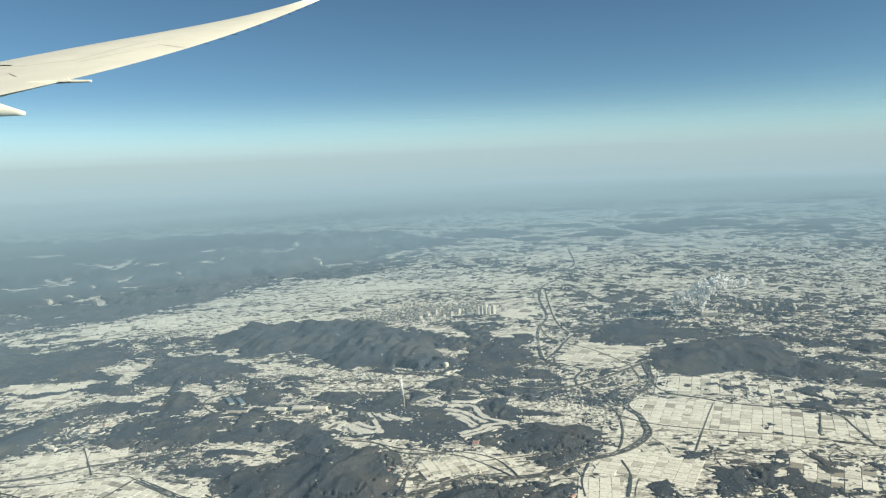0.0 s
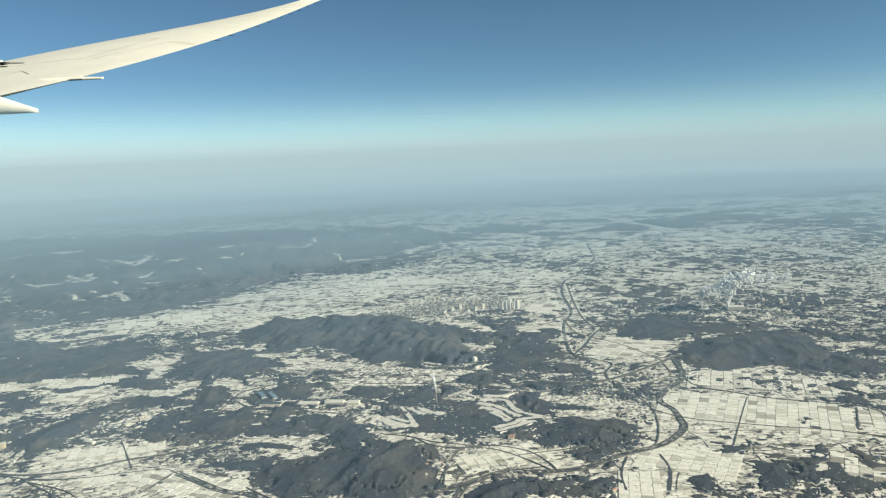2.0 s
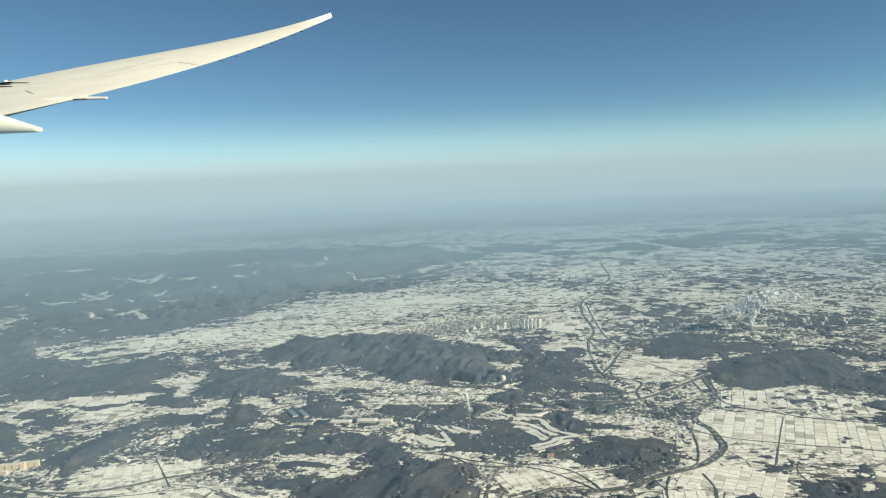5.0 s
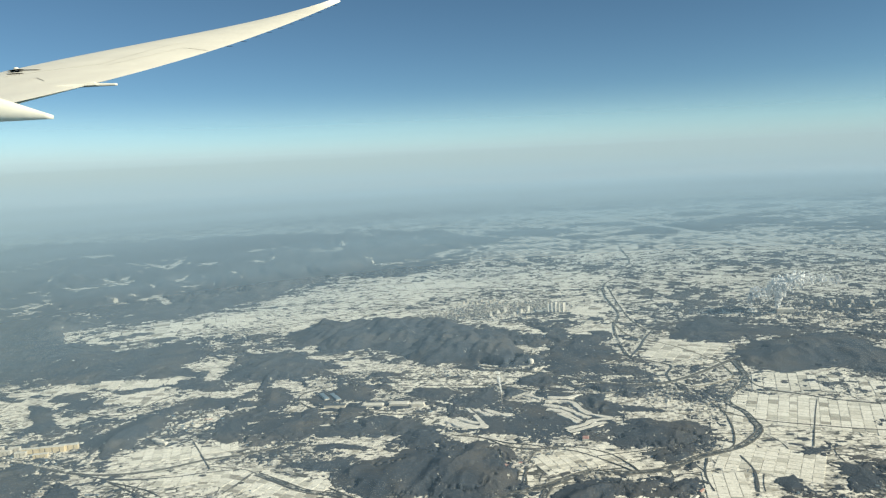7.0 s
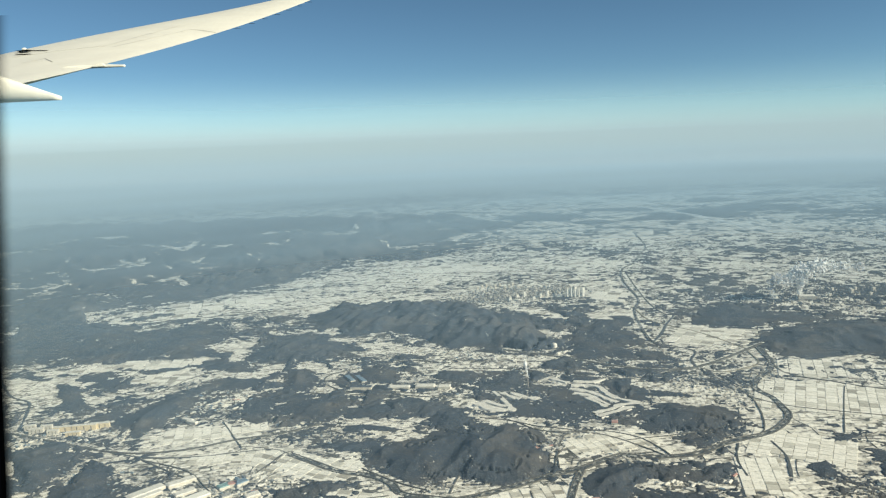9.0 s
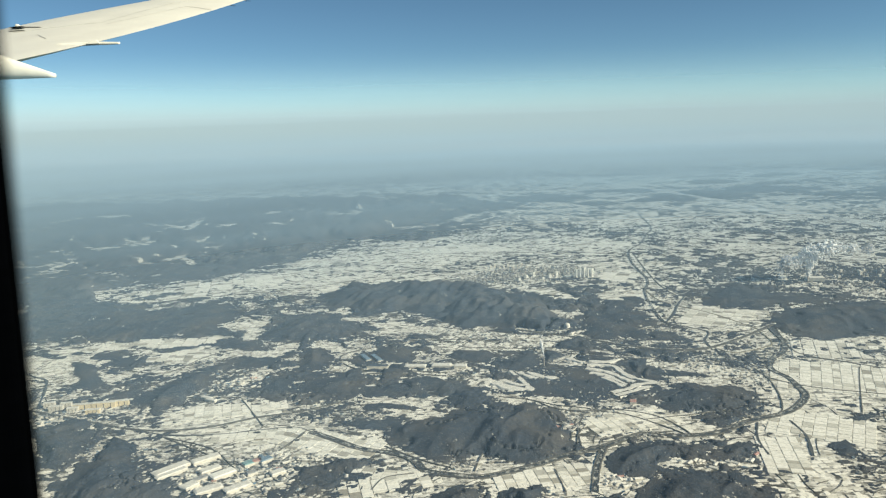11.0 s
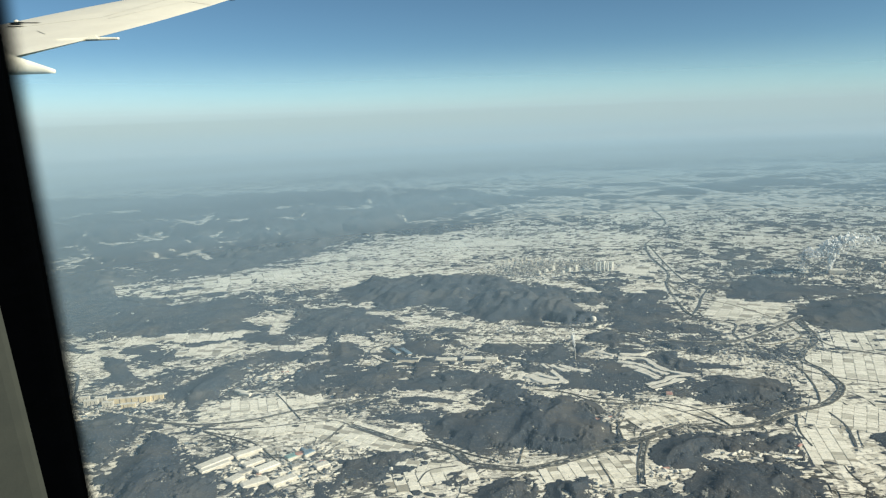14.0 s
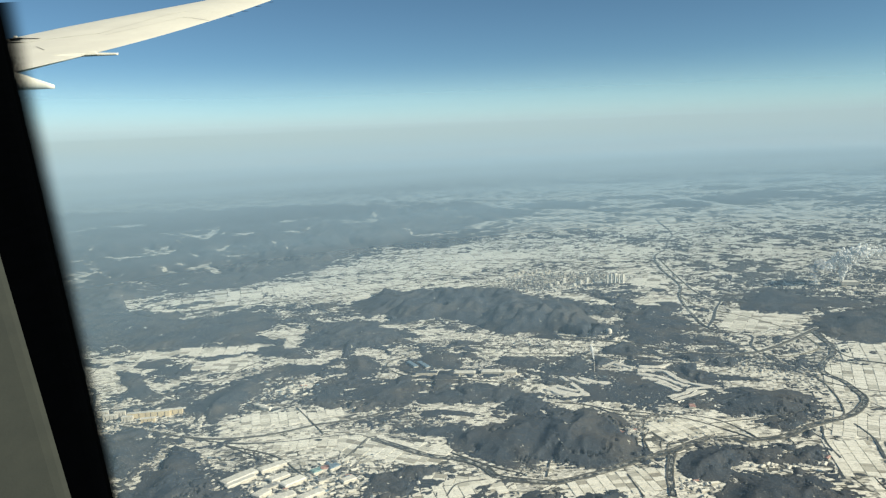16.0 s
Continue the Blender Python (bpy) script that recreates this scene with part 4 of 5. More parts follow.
woodland("woodland", "branching patches of dark bare woodland between snowy fields", -3.6, 2.6, 1.65, 4.4, 0.0075, 0.12, 50)
woodland("woodland", "small ragged woods among the villages and fields", -3.4, 2.4, 1.65, 4.8, 0.0075, 0.055, 57)
woodland("far_woodland", "hazy patches of dark woodland between distant snowy fields", -5.5, 5.5, 4.4, 8.2, 0.0125, 0.085, 60)
woodland("far_woodland", "hazy patches of dark woodland between distant snowy fields", -9, 9, 8.2, 15, 0.025, 0.15, 63)


def woods(name, label, lo, hi, count, flat, seed):
    """Small clumps of trees and hedge lines: low domes with ragged outlines."""
    rng = random.Random(seed)
    verts, faces, made = [], [], 0
    while made < count:
        d = lo * (hi / lo) ** rng.random()
        w = rng.uniform(-0.78, 0.78)
        x, y = d * math.sin(w) - 0.3, d * math.cos(w)
        dense = float(fractal(x * 2.2, y * 2.2, 3, 5))
        if rng.random() > ((0.14 if d < 4.4 else 0.75) if in_open(x, y) else 1) or dense < rng.uniform(0.25, 0.62):
            continue
        made += 1
        a = (0.004 + (0.030 if d < 4.4 else 0.017) * rng.random() ** 2.4) * (d / 3) ** 0.95
        b = a * rng.uniform(flat * 0.5, flat * 1.6)
        turn = radians(rng.choice((-25, -8, 8, 40)) + rng.gauss(0, 9))
        c, s = math.cos(turn), math.sin(turn)
        n, k = (12 if d < 4.4 else 8), len(verts)
        rough = [rng.uniform(0.55, 1.25) for _ in range(n)]
        high = U * min(0.0026, 0.2 * b) * rng.uniform(0.5, 1.2)
        for ring, z in ((1.0, -0.0002), (0.72, high)):
            for i in range(n):
                r = ring * (rough[i] * 0.6 + rough[i - 1] * 0.4)
                u, v = a * r * math.cos(2 * math.pi * i / n), b * r * math.sin(2 * math.pi * i / n)
                verts.append((U * (x + u * c - v * s), U * (y + u * s + v * c), z))
        faces += [(k + i, k + (i + 1) % n, k + n + (i + 1) % n, k + n + i) for i in range(n)] + [tuple(range(k + n, k + 2 * n))]
    tagged(new(name, mesh_of(name, verts, faces, M_FOREST)), label, "woodland", kind="stuff")


woods("copses", "small dark copses and hedgerows scattered between snowy fields", 1.7, 4.4, 7000, 0.45, 3)
woods("middle_woods", "dark strips of woodland and hedges between the middle fields", 4.2, 6.6, 16000, 0.34, 4)
woods("distant_woods", "hazy dark strips of distant winter woodland", 6.6, 16, 15000, 0.34, 6)


def field_mesh(sx, sy):
    bm = box(bmesh.new(), 0, 0, 0, sx * U, sy * U, 0.0012 * U, 0, 0.97)
    me = bpy.data.meshes.new("field")
    bm.to_mesh(me)
    bm.free()
    me.materials.append(M_FIELD)
    return me


field_sizes = [field_mesh(*s) for s in ((0.05, 0.03), (0.034, 0.034), (0.05, 0.046), (0.03, 0.05), (0.072, 0.03))]


def field_block(x, y, lx, ly, rot, sx, sy, seed):
    """A block of levelled fields: parcels in rows with low dark dykes between them."""
    rng = random.Random(seed)
    block = tagged(new("field_block"), "block of snow-covered rectangular paddy fields with low dykes", "farmland", "field blocks")
    block.location, block.rotation_euler = (x * U, y * U, (0.0006 + 0.000012 * seed) * U), (0, 0, radians(rot))
    across = -lx / 2
    while across < lx / 2:
        w = sx * rng.uniform(0.8, 1.25)
        down = -ly / 2 + rng.uniform(0, sy)
        while down < ly / 2:
            d = sy * rng.choice((0.5, 0.8, 1, 1, 1.4))
            ob = new("field", rng.choice(field_sizes))
            me_x, me_y = max(v.co.x for v in ob.data.vertices) * 2 / U, max(v.co.y for v in ob.data.vertices) * 2 / U
            ob.parent = block
            ob.location = ((across + w / 2) * U, (down + d / 2) * U, 0)
            ob.scale = (w * 0.95 / me_x, d * 0.94 / me_y, 1)
            down += d
        across += w


def loose_fields():
    """The smaller parcels of the rest of the valley, turned district by district."""
    rng = random.Random(8)
    districts = [(rng.uniform(-5, 7), rng.uniform(1.6, 13), radians(rng.choice((-25, -10, 5, 20, 40, 65)) + rng.gauss(0, 6))) for _ in range(150)]
    dx, dy = np.array([d[0] for d in districts]), np.array([d[1] for d in districts])
    verts, faces = [], []
    y = 1.6
    while y < 13:
        grow = max(1, (y / 2.6) ** (0.6 if y < 6 else 0.75))
        x = -0.9 * y - 0.4
        while x < 0.75 * y + 0.2:
            i = int(np.argmin((dx - x) ** 2 + (dy - y) ** 2))
            px, py = x + rng.gauss(0, 0.008) * grow, y + rng.gauss(0, 0.008) * grow
            if rng.random() < (0.88 if in_open(px, py) else 0.1 if upland(px, py) else 0.55 if px > 0.2 and py > 4.3 else 0.36):
                c, s = math.cos(districts[i][2]), math.sin(districts[i][2])
                w, d, z = rng.uniform(0.014, 0.034) * grow, rng.uniform(0.008, 0.02) * grow * (1.25 if y > 4 else 1), rng.uniform(0.0003, 0.0011)
                if y > 4 and rng.random() < 0.3:
                    w *= 2.2
                k = len(verts)
                for zz, r in ((0, 0.5), (z, 0.47)):
                    for u, v in ((-r, -r), (r, -r), (r, r), (-r, r)):
                        verts.append((U * (px + w * u * c - d * v * s), U * (py + w * u * s + d * v * c), U * zz))
                faces += [(k + 4, k + 5, k + 6, k + 7)] + [(k + j, k + (j + 1) % 4, k + 4 + (j + 1) % 4, k + 4 + j) for j in range(4)]
            x += 0.03 * grow
        y += 0.017 * grow
    tagged(new("small_fields", mesh_of("small_fields", verts, faces, M_FIELDS)), "patchwork of small snow-covered fields across the valley", "farmland", kind="stuff")


def farm_lanes():
    """Narrow dark lanes and hedge banks between the parcels."""
    rng = random.Random(31)
    verts, faces = [], []
    for _ in range(3000):
        y = 1.75 * (7.5 / 1.75) ** rng.random()
        x = rng.uniform(-0.85, 0.72) * y
        if upland(x, y) or in_open(x, y) and rng.random() < 0.75:
            continue
        a = radians(rng.choice((-25, -12, 6, 18, 40, 70, 100)) + rng.gauss(0, 7))
        long, wide = rng.uniform(0.03, 0.16) * (y / 2.6) ** 0.5, rng.uniform(0.0018, 0.0032) * (y / 2.6) ** 0.5
        bend, steps, k = rng.gauss(0, 0.4), 6, len(verts)
        for i in range(steps + 1):
            w = a + bend * (i / steps - 0.5)
            px, py = x + long * (i / steps - 0.5) * math.cos(w), y + long * (i / steps - 0.5) * math.sin(w)
            for off, z in ((-0.5, 0), (-0.3, 0.0018), (0.3, 0.0018), (0.5, 0)):
                verts.append((U * (px - math.sin(w) * wide * off), U * (py + math.cos(w) * wide * off), U * z))
        faces += [(k + 4 * i + j, k + 4 * i + j + 4, k + 4 * i + j + 5, k + 4 * i + j + 1) for i in range(steps) for j in range(3)]
    tagged(new("farm_lanes", mesh_of("farm_lanes", verts, [f[::-1] for f in faces], M_ROAD)), "narrow dark farm lanes and banks between snowy fields", "farm lane", kind="stuff")


loose_fields()
farm_lanes()


# ---- towns, works and chimneys ----
def village(x, y, r, count, seed, high=0.0035):
    rng = random.Random(seed)
    bm = bmesh.new()
    turn = rng.uniform(0, 3)
    for _ in range(count):
        w, d = rng.gauss(0, r), rng.gauss(0, r * 0.75)
        s = rng.uniform(0.005, 0.013)
        box(bm, (x + w) * U, (y + d) * U, 0, s * U, s * rng.uniform(0.4, 0.9) * U, (0.001 + high * rng.random()) * U, turn + rng.choice((0, 1.57)) + rng.gauss(0, 0.15), 0.9)
    me = bpy.data.meshes.new("village")
    bm.to_mesh(me)
    bm.free()
    me.materials.append(M_HOUSES)
    tagged(new("village", me), "village of small houses with snowy and grey roofs", "village", kind="stuff")


def apartment(x, y, w, d, high, rot, wall=M_WALL):
    ob = tagged(new("apartment_block"), "tall pale apartment slab with rows of dark windows" if wall is not M_CREAM else "cream apartment slab with rows of dark windows", "building", "apartment blocks")
    ob.location, ob.rotation_euler = (x * U, y * U, 0), (0, 0, radians(rot))
    part("wall", box(bmesh.new(), 0, 0, 0, w * U, d * U, high * U), wall, ob)
    part("roof", box(bmesh.new(), 0, 0, high * U, w * U * 1.02, d * U * 1.02, 0.0012 * U), M_ROOF, ob, "snowy flat roof")
    for i in range(3):
        part("window", box(bmesh.new(), (i - 1) * w * U * 0.3, -d * U * 0.5, high * U * 0.12, w * U * 0.03, d * U * 0.05, high * U * 0.76), M_GLASS, ob, "dark window column")
    return ob


def works(x, y, w, d, high, rot, roof, label):
    ob = tagged(new("factory_hall"), label, "building", "factory halls")
    ob.location, ob.rotation_euler = (x * U, y * U, 0), (0, 0, radians(rot))
    part("wall", box(bmesh.new(), 0, 0, 0, w * U, d * U, high * U), M_WALL, ob)
    part("roof", box(bmesh.new(), 0, 0, high * U, w * U * 1.03, d * U * 1.03, 0.0025 * U, 0, 0.85), roof, ob)
    return ob


def plume(name, label, runs, seed, material=None):
    """Steam as many small puffs: each run goes from one centre to another, with the spread at both ends, the puffs' size and their count."""
    rng = np.random.default_rng(seed)
    bm = bmesh.new()
    bmesh.ops.create_icosphere(bm, subdivisions=2, radius=1)
    ball, tris = np.array([v.co[:] for v in bm.verts]), np.array([[v.index for v in f.verts] for f in bm.faces])
    bm.free()
    verts, faces, k = [], [], 0
    for a, b, s0, s1, r0, r1, count in runs:
        for t in rng.random(count) ** 0.8:
            sway = 1.6 * (s0 + (s1 - s0) * t) * (fractal(t * 6 + seed, 3.3, 3, seed) - 0.5)
            mid = np.array(a) * (1 - t) + np.array(b) * t + rng.normal(0, 1, 3) * (s0 + (s1 - s0) * t) * (1, 1, 0.8) + (sway, 0, 0)
            verts.append((mid + ball * rng.uniform(r0, r1) * (0.4 + 0.6 * t) * rng.uniform(0.7, 1.3, 3)) * U)
            faces.append(tris + k)
            k += len(ball)
    tagged(new(name, mesh_of(name, np.concatenate(verts), np.concatenate(faces), material or M_STEAM, True)), label, "steam", kind="stuff")


M_STEAM, M_WISP = steam("steam", -1.0, 0.0), steam("thin_steam", 0.30, 1.3)
village(-0.08, 4.85, 0.15, 1300, 1, 0.010)
village(-0.30, 4.70, 0.12, 700, 2, 0.008)
village(0.12, 4.9, 0.10, 500, 3, 0.012)
village(-1.9, 2.55, 0.12, 260, 4)
village(-1.46, 2.85, 0.09, 150, 5)
village(0.51, 2.96, 0.08, 140, 6)
village(-0.18, 2.31, 0.025, 70, 7)
village(0.21, 2.05, 0.06, 90, 8)
village(0.63, 2.84, 0.06, 110, 9)
village(-0.15, 2.37, 0.03, 60, 10)
village(0.16, 2.54, 0.05, 110, 11)
village(-0.55, 3.45, 0.16, 230, 12)
village(0.02, 3.6, 0.09, 120, 13)
village(-1.51, 4.2, 0.2, 220, 14)
village(-1.09, 2.0, 0.09, 110, 15)
village(-1.285, 1.98, 0.08, 90, 16)
village(-0.085, 1.93, 0.03, 60, 17)
village(-1.0, 3.4, 0.12, 160, 18)
village(1.8, 4.4, 0.3, 420, 19, 0.01)
village(-0.2, 3.35, 0.2, 240, 20)
village(0.3, 3.3, 0.15, 160, 21)
village(-1.1, 2.1, 0.07, 110, 22)
village(1.45, 3.2, 0.15, 120, 23)
village(1.2, 2.2, 0.1, 60, 24)
rng = random.Random(77)
spots = 0
while spots < 120:
    x, y = rng.uniform(-2.4, 2.0), rng.uniform(1.8, 4.6)
    if 0.25 < float(cleared(x, y)) and rng.random() > 0.25 or float(fractal(x * 3, y * 3, 2, 21)) < 0.45:
        continue
    spots += 1
    village(x, y, rng.uniform(0.025, 0.07), rng.randint(25, 70), 100 + spots)
for i in range(5):
    apartment(0.215 + 0.024 * i, 4.70 - 0.004 * i, 0.016, 0.012, 0.050 + 0.006 * (i % 3), 24, M_BRIGHT)
for i in range(10):
    apartment(-0.36 + 0.031 * i, 5.06 + 0.03 * (i % 3), 0.014, 0.012, 0.013 + 0.004 * (i % 3), 20 + 8 * (i % 2))
for i in range(6):
    apartment(-0.16 + 0.05 * i, 4.62 + 0.06 * (i % 3), 0.016, 0.012, 0.022 + 0.005 * (i % 3), 20, M_BRIGHT)
for i in range(9):
    apartment(1.74 + 0.045 * i + 0.02 * (i * 7 % 5), 4.42 + 0.05 * (i * 3 % 4), 0.018, 0.014, 0.018 + 0.004 * (i * 5 % 4), 14 + 9 * (i % 3))
for a in ((-1.936, 2.592, 0.085, 0.016, 0.020, 8, M_CREAM),
          (-1.868, 2.599, 0.085, 0.016, 0.022, 8, M_CREAM),
          (-1.819, 2.618, 0.070, 0.016, 0.020, 8, M_CREAM),
          (-1.886, 2.550, 0.050, 0.016, 0.014, 8, M_CREAM),
          (-2.043, 2.583, 0.050, 0.016, 0.018, 8, M_WALL),
          (-2.018, 2.609, 0.040, 0.016, 0.020, 8, M_WALL),
          (-1.971, 2.567, 0.040, 0.016, 0.016, 8, M_WALL),
          (-2.089, 2.620, 0.040, 0.016, 0.018, 8, M_WALL)):
    apartment(*a)
works(-0.95, 3.11, 0.09, 0.022, 0.008, 118, M_BLUE, "factory hall with a blue sheet-metal roof")
works(-0.90, 3.10, 0.10, 0.022, 0.008, 118, M_BLUE, "factory hall with a blue sheet-metal roof")
works(-0.88, 2.975, 0.09, 0.022, 0.012, -5, M_GLASS, "long factory hall with a dark grey roof")
works(-0.72, 2.97, 0.09, 0.03, 0.009, -5, M_ROOF, "long factory hall with a snowy roof")
works(-0.61, 2.97, 0.08, 0.035, 0.01, -6, M_ROOF, "long factory hall with a snowy roof")
works(-0.53, 2.95, 0.05, 0.03, 0.012, -6, M_ROOF, "factory hall with a snowy roof")
works(0.084, 2.51, 0.022, 0.026, 0.008, -10, M_RED, "hall with a faded red roof")
works(-1.150, 2.098, 0.03, 0.02, 0.010, 20, M_RED, "hall with a faded red roof")
works(-1.50, 2.66, 0.05, 0.016, 0.008, -25, M_ROOF, "long shed with a snowy roof")
works(-1.475, 2.635, 0.05, 0.016, 0.008, -25, M_ROOF, "long shed with a snowy roof")
works(1.58, 4.38, 0.10, 0.05, 0.022, -12, M_ROOF, "power station hall with a snowy roof")
works(-1.402, 2.060, 0.110, 0.034, 0.010, 48, M_ROOF, "long warehouse with a snow-covered roof")
works(-1.390, 2.032, 0.096, 0.020, 0.008, 46, M_ROOF, "long warehouse with a snow-covered roof")
works(-1.319, 2.125, 0.086, 0.030, 0.009, 40, M_ROOF, "long warehouse with a snow-covered roof")
works(-1.241, 1.924, 0.077, 0.032, 0.010, 34, M_ROOF, "long warehouse with a snow-covered roof")
works(-1.306, 1.951, 0.047, 0.034, 0.009, 57, M_ROOF, "long warehouse with a snow-covered roof")
works(-1.231, 2.019, 0.073, 0.034, 0.010, 45, M_BRIGHT, "factory hall with a white sheet roof")
works(-1.162, 1.937, 0.078, 0.030, 0.008, 41, M_ROOF, "long warehouse with a snow-covered roof")
works(-1.280, 2.052, 0.063, 0.026, 0.008, 42, M_ROOF, "long warehouse with a snow-covered roof")
works(-1.171, 2.088, 0.043, 0.026, 0.009, 42, M_TEAL, "factory hall with a teal sheet roof")
works(-1.127, 2.108, 0.041, 0.026, 0.010, 47, M_BLUE, "factory hall with a blue sheet-metal roof")
works(-1.068, 2.023, 0.045, 0.026, 0.008, 37, M_ROOF, "long warehouse with a snow-covered roof")
works(-1.146, 2.023, 0.032, 0.020, 0.008, 39, M_GREY, "hall with a dark grey roof")
works(-1.290, 1.995, 0.050, 0.020, 0.007, 42, M_GREY, "hall with a dark grey roof")


def house_meshes(w, d, high):
    """The walls and the gabled roof of a small house."""
    wall = bpy.data.meshes.new("wall")
    bm = box(bmesh.new(), 0, 0, 0, w * U, d * U, high * U)
    bm.to_mesh(wall)
    bm.free()
    wall.materials.append(M_WALL)
    a, b, z0, z1 = w * U * 0.56, d * U * 0.6, high * U, high * U * 1.7
    v = [(-a, -b, z0), (a, -b, z0), (a, b, z0), (-a, b, z0), (-a, 0, z1), (a, 0, z1)]
    f = [(0, 1, 5, 4), (2, 3, 4, 5), (0, 4, 3), (1, 2, 5), (3, 2, 1, 0)]
    return wall, [mesh_of("roof", v, f, m) for m in (M_ROOF, M_ROOF, M_RED, M_BLUE, M_GREY)]


house_kinds = [house_meshes(0.012, 0.008, 0.003), house_meshes(0.016, 0.009, 0.003), house_meshes(0.022, 0.010, 0.0035)]
ROOF_WORDS = ("snowy", "snowy", "faded red", "blue-grey", "dark grey")


def houses(x, y, r, count, seed):
    rng = random.Random(seed)
    turn = rng.uniform(0, 180)
    for _ in range(count):
        wall, roofs = rng.choice(house_kinds)
        k = rng.choice((0, 0, 0, 0, 1, 1, 1, 1, 1, 0, 2, 3, 4, 4, 4))
        ob = tagged(new("house"), f"small pale house with a {ROOF_WORDS[k]} gabled roof in a village", "house", "village houses")
        ob.location = ((x + rng.gauss(0, r)) * U, (y + rng.gauss(0, r * 0.7)) * U, 0)
        ob.rotation_euler = (0, 0, radians(turn + rng.choice((0, 90)) + rng.gauss(0, 8)))
        for name, me in (("wall", wall), ("roof", roofs[k])):
            o = new(name, me)
            o.parent = ob


for h in ((-1.09, 2.0, 0.08, 22, 1), (-1.28, 1.98, 0.07, 20, 2), (-1.1, 2.1, 0.07, 16, 3), (-1.9, 2.55, 0.13, 40, 4), (-0.18, 2.31, 0.022, 24, 5), (0.21, 2.05, 0.05, 24, 6),
          (0.16, 2.54, 0.045, 26, 7), (-1.46, 2.85, 0.07, 30, 8), (0.55, 2.9, 0.07, 30, 9), (-0.085, 1.93, 0.03, 18, 10)):
    houses(*h)


def chimney(x, y, high, r):
    ob = tagged(new("chimney"), "tall slender concrete chimney with a steam plume above", "chimney")
    ob.location = (x * U, y * U, 0)
    for name, z0, z1, r0, r1, m in (("shaft", 0, high * 0.94, r, r * 0.7, M_CHIMNEY), ("rim", high * 0.94, high, r * 0.78, r * 0.78, M_ROOF)):
        bm = bmesh.new()
        bmesh.ops.create_cone(bm, cap_ends=True, segments=14, radius1=r0 * U, radius2=r1 * U, depth=(z1 - z0) * U, matrix=Matrix.Translation((0, 0, (z0 + z1) / 2 * U)))
        part(name, bm, m, ob)


chimney(-0.186, 2.936, 0.045, 0.0028)
plume("steam_plume", "thin white steam plume rising from the chimney", (((-0.186, 2.936, 0.046), (-0.196, 2.936, 0.110), 0.0006, 0.0034, 0.0020, 0.0030, 110),
                                                                          ((-0.186, 2.936, 0.060), (-0.198, 2.936, 0.135), 0.0012, 0.0060, 0.0010, 0.0020, 70)), 3)
chimney(1.53, 4.36, 0.035, 0.005)
plume("steam_cloud", "tall white steam cloud over the power station", (((1.53, 4.36, 0.03), (1.55, 4.36, 0.19), 0.002, 0.020, 0.005, 0.010, 620), ((1.47, 4.36, 0.14), (1.66, 4.36, 0.205), 0.024, 0.026, 0.005, 0.009, 620),
                                                                      ((1.62, 4.36, 0.19), (1.80, 4.36, 0.20), 0.018, 0.014, 0.004, 0.007, 220), ((1.53, 4.36, 0.13), (1.40, 4.36, 0.12), 0.016, 0.014, 0.006, 0.010, 60)), 8)
plume("steam_veil", "thin drifting veil of steam round the white cloud", (((1.66, 4.36, 0.20), (1.90, 4.36, 0.19), 0.012, 0.016, 0.016, 0.026, 9), ((1.48, 4.36, 0.16), (1.38, 4.36, 0.11), 0.014, 0.020, 0.016, 0.028, 9)), 9, M_WISP)
plume("steam_plume", "faint thin steam plume beside the power station", (((1.375, 4.36, 0.02), (1.37, 4.36, 0.13), 0.004, 0.012, 0.006, 0.012, 50), ), 12, M_WISP)


def tank(x, y, r):
    ob = tagged(new("storage_tank"), "white domed storage tank beside the works", "tank")
    ob.location = (x * U, y * U, 0)
    bm = bmesh.new()
    bmesh.ops.create_cone(bm, cap_ends=True, segments=24, radius1=r * U, radius2=r * U, depth=r * U, matrix=Matrix.Translation((0, 0, r * U * 0.5)))
    part("shell", bm, M_ROOF, ob)
    bm = bmesh.new()
    bmesh.ops.create_uvsphere(bm, u_segments=24, v_segments=10, radius=r * U, matrix=Matrix.Translation((0, 0, r * U)) @ Matrix.Diagonal((1, 1, 0.7, 1)))
    part("dome", bm, M_ROOF, ob)


tank(-0.011, 3.514, 0.014)
for k in range(5):
    works(0.0 + 0.03 * k, 3.405 + 0.012 * k, 0.012, 0.045, 0.005, -35, M_ROOF, "long greenhouse shed with a snowy roof")

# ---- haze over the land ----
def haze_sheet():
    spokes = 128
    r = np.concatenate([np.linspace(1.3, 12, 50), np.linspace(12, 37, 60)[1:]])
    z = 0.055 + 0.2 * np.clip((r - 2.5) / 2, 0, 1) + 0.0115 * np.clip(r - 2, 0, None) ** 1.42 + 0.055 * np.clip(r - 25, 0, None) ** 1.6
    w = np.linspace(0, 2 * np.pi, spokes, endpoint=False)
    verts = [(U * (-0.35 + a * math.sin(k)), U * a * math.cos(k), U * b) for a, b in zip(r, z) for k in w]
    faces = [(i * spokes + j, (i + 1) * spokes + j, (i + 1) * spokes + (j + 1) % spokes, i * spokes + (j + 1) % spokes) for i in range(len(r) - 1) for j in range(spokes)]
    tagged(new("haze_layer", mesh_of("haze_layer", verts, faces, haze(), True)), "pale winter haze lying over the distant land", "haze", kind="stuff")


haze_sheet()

# ---- the aircraft ----
M_WING = plain("white_wing_paint", (0.82, 0.79, 0.70), (0.76, 0.73, 0.65), 6.0, 0.35)
M_DARK = plain("black_lettering", (0.03, 0.03, 0.035), (0.05, 0.05, 0.05), 0.3, 0.5)
M_SEAM = plain("grey_sealant", (0.32, 0.31, 0.29), (0.40, 0.39, 0.36), 0.4, 0.6)


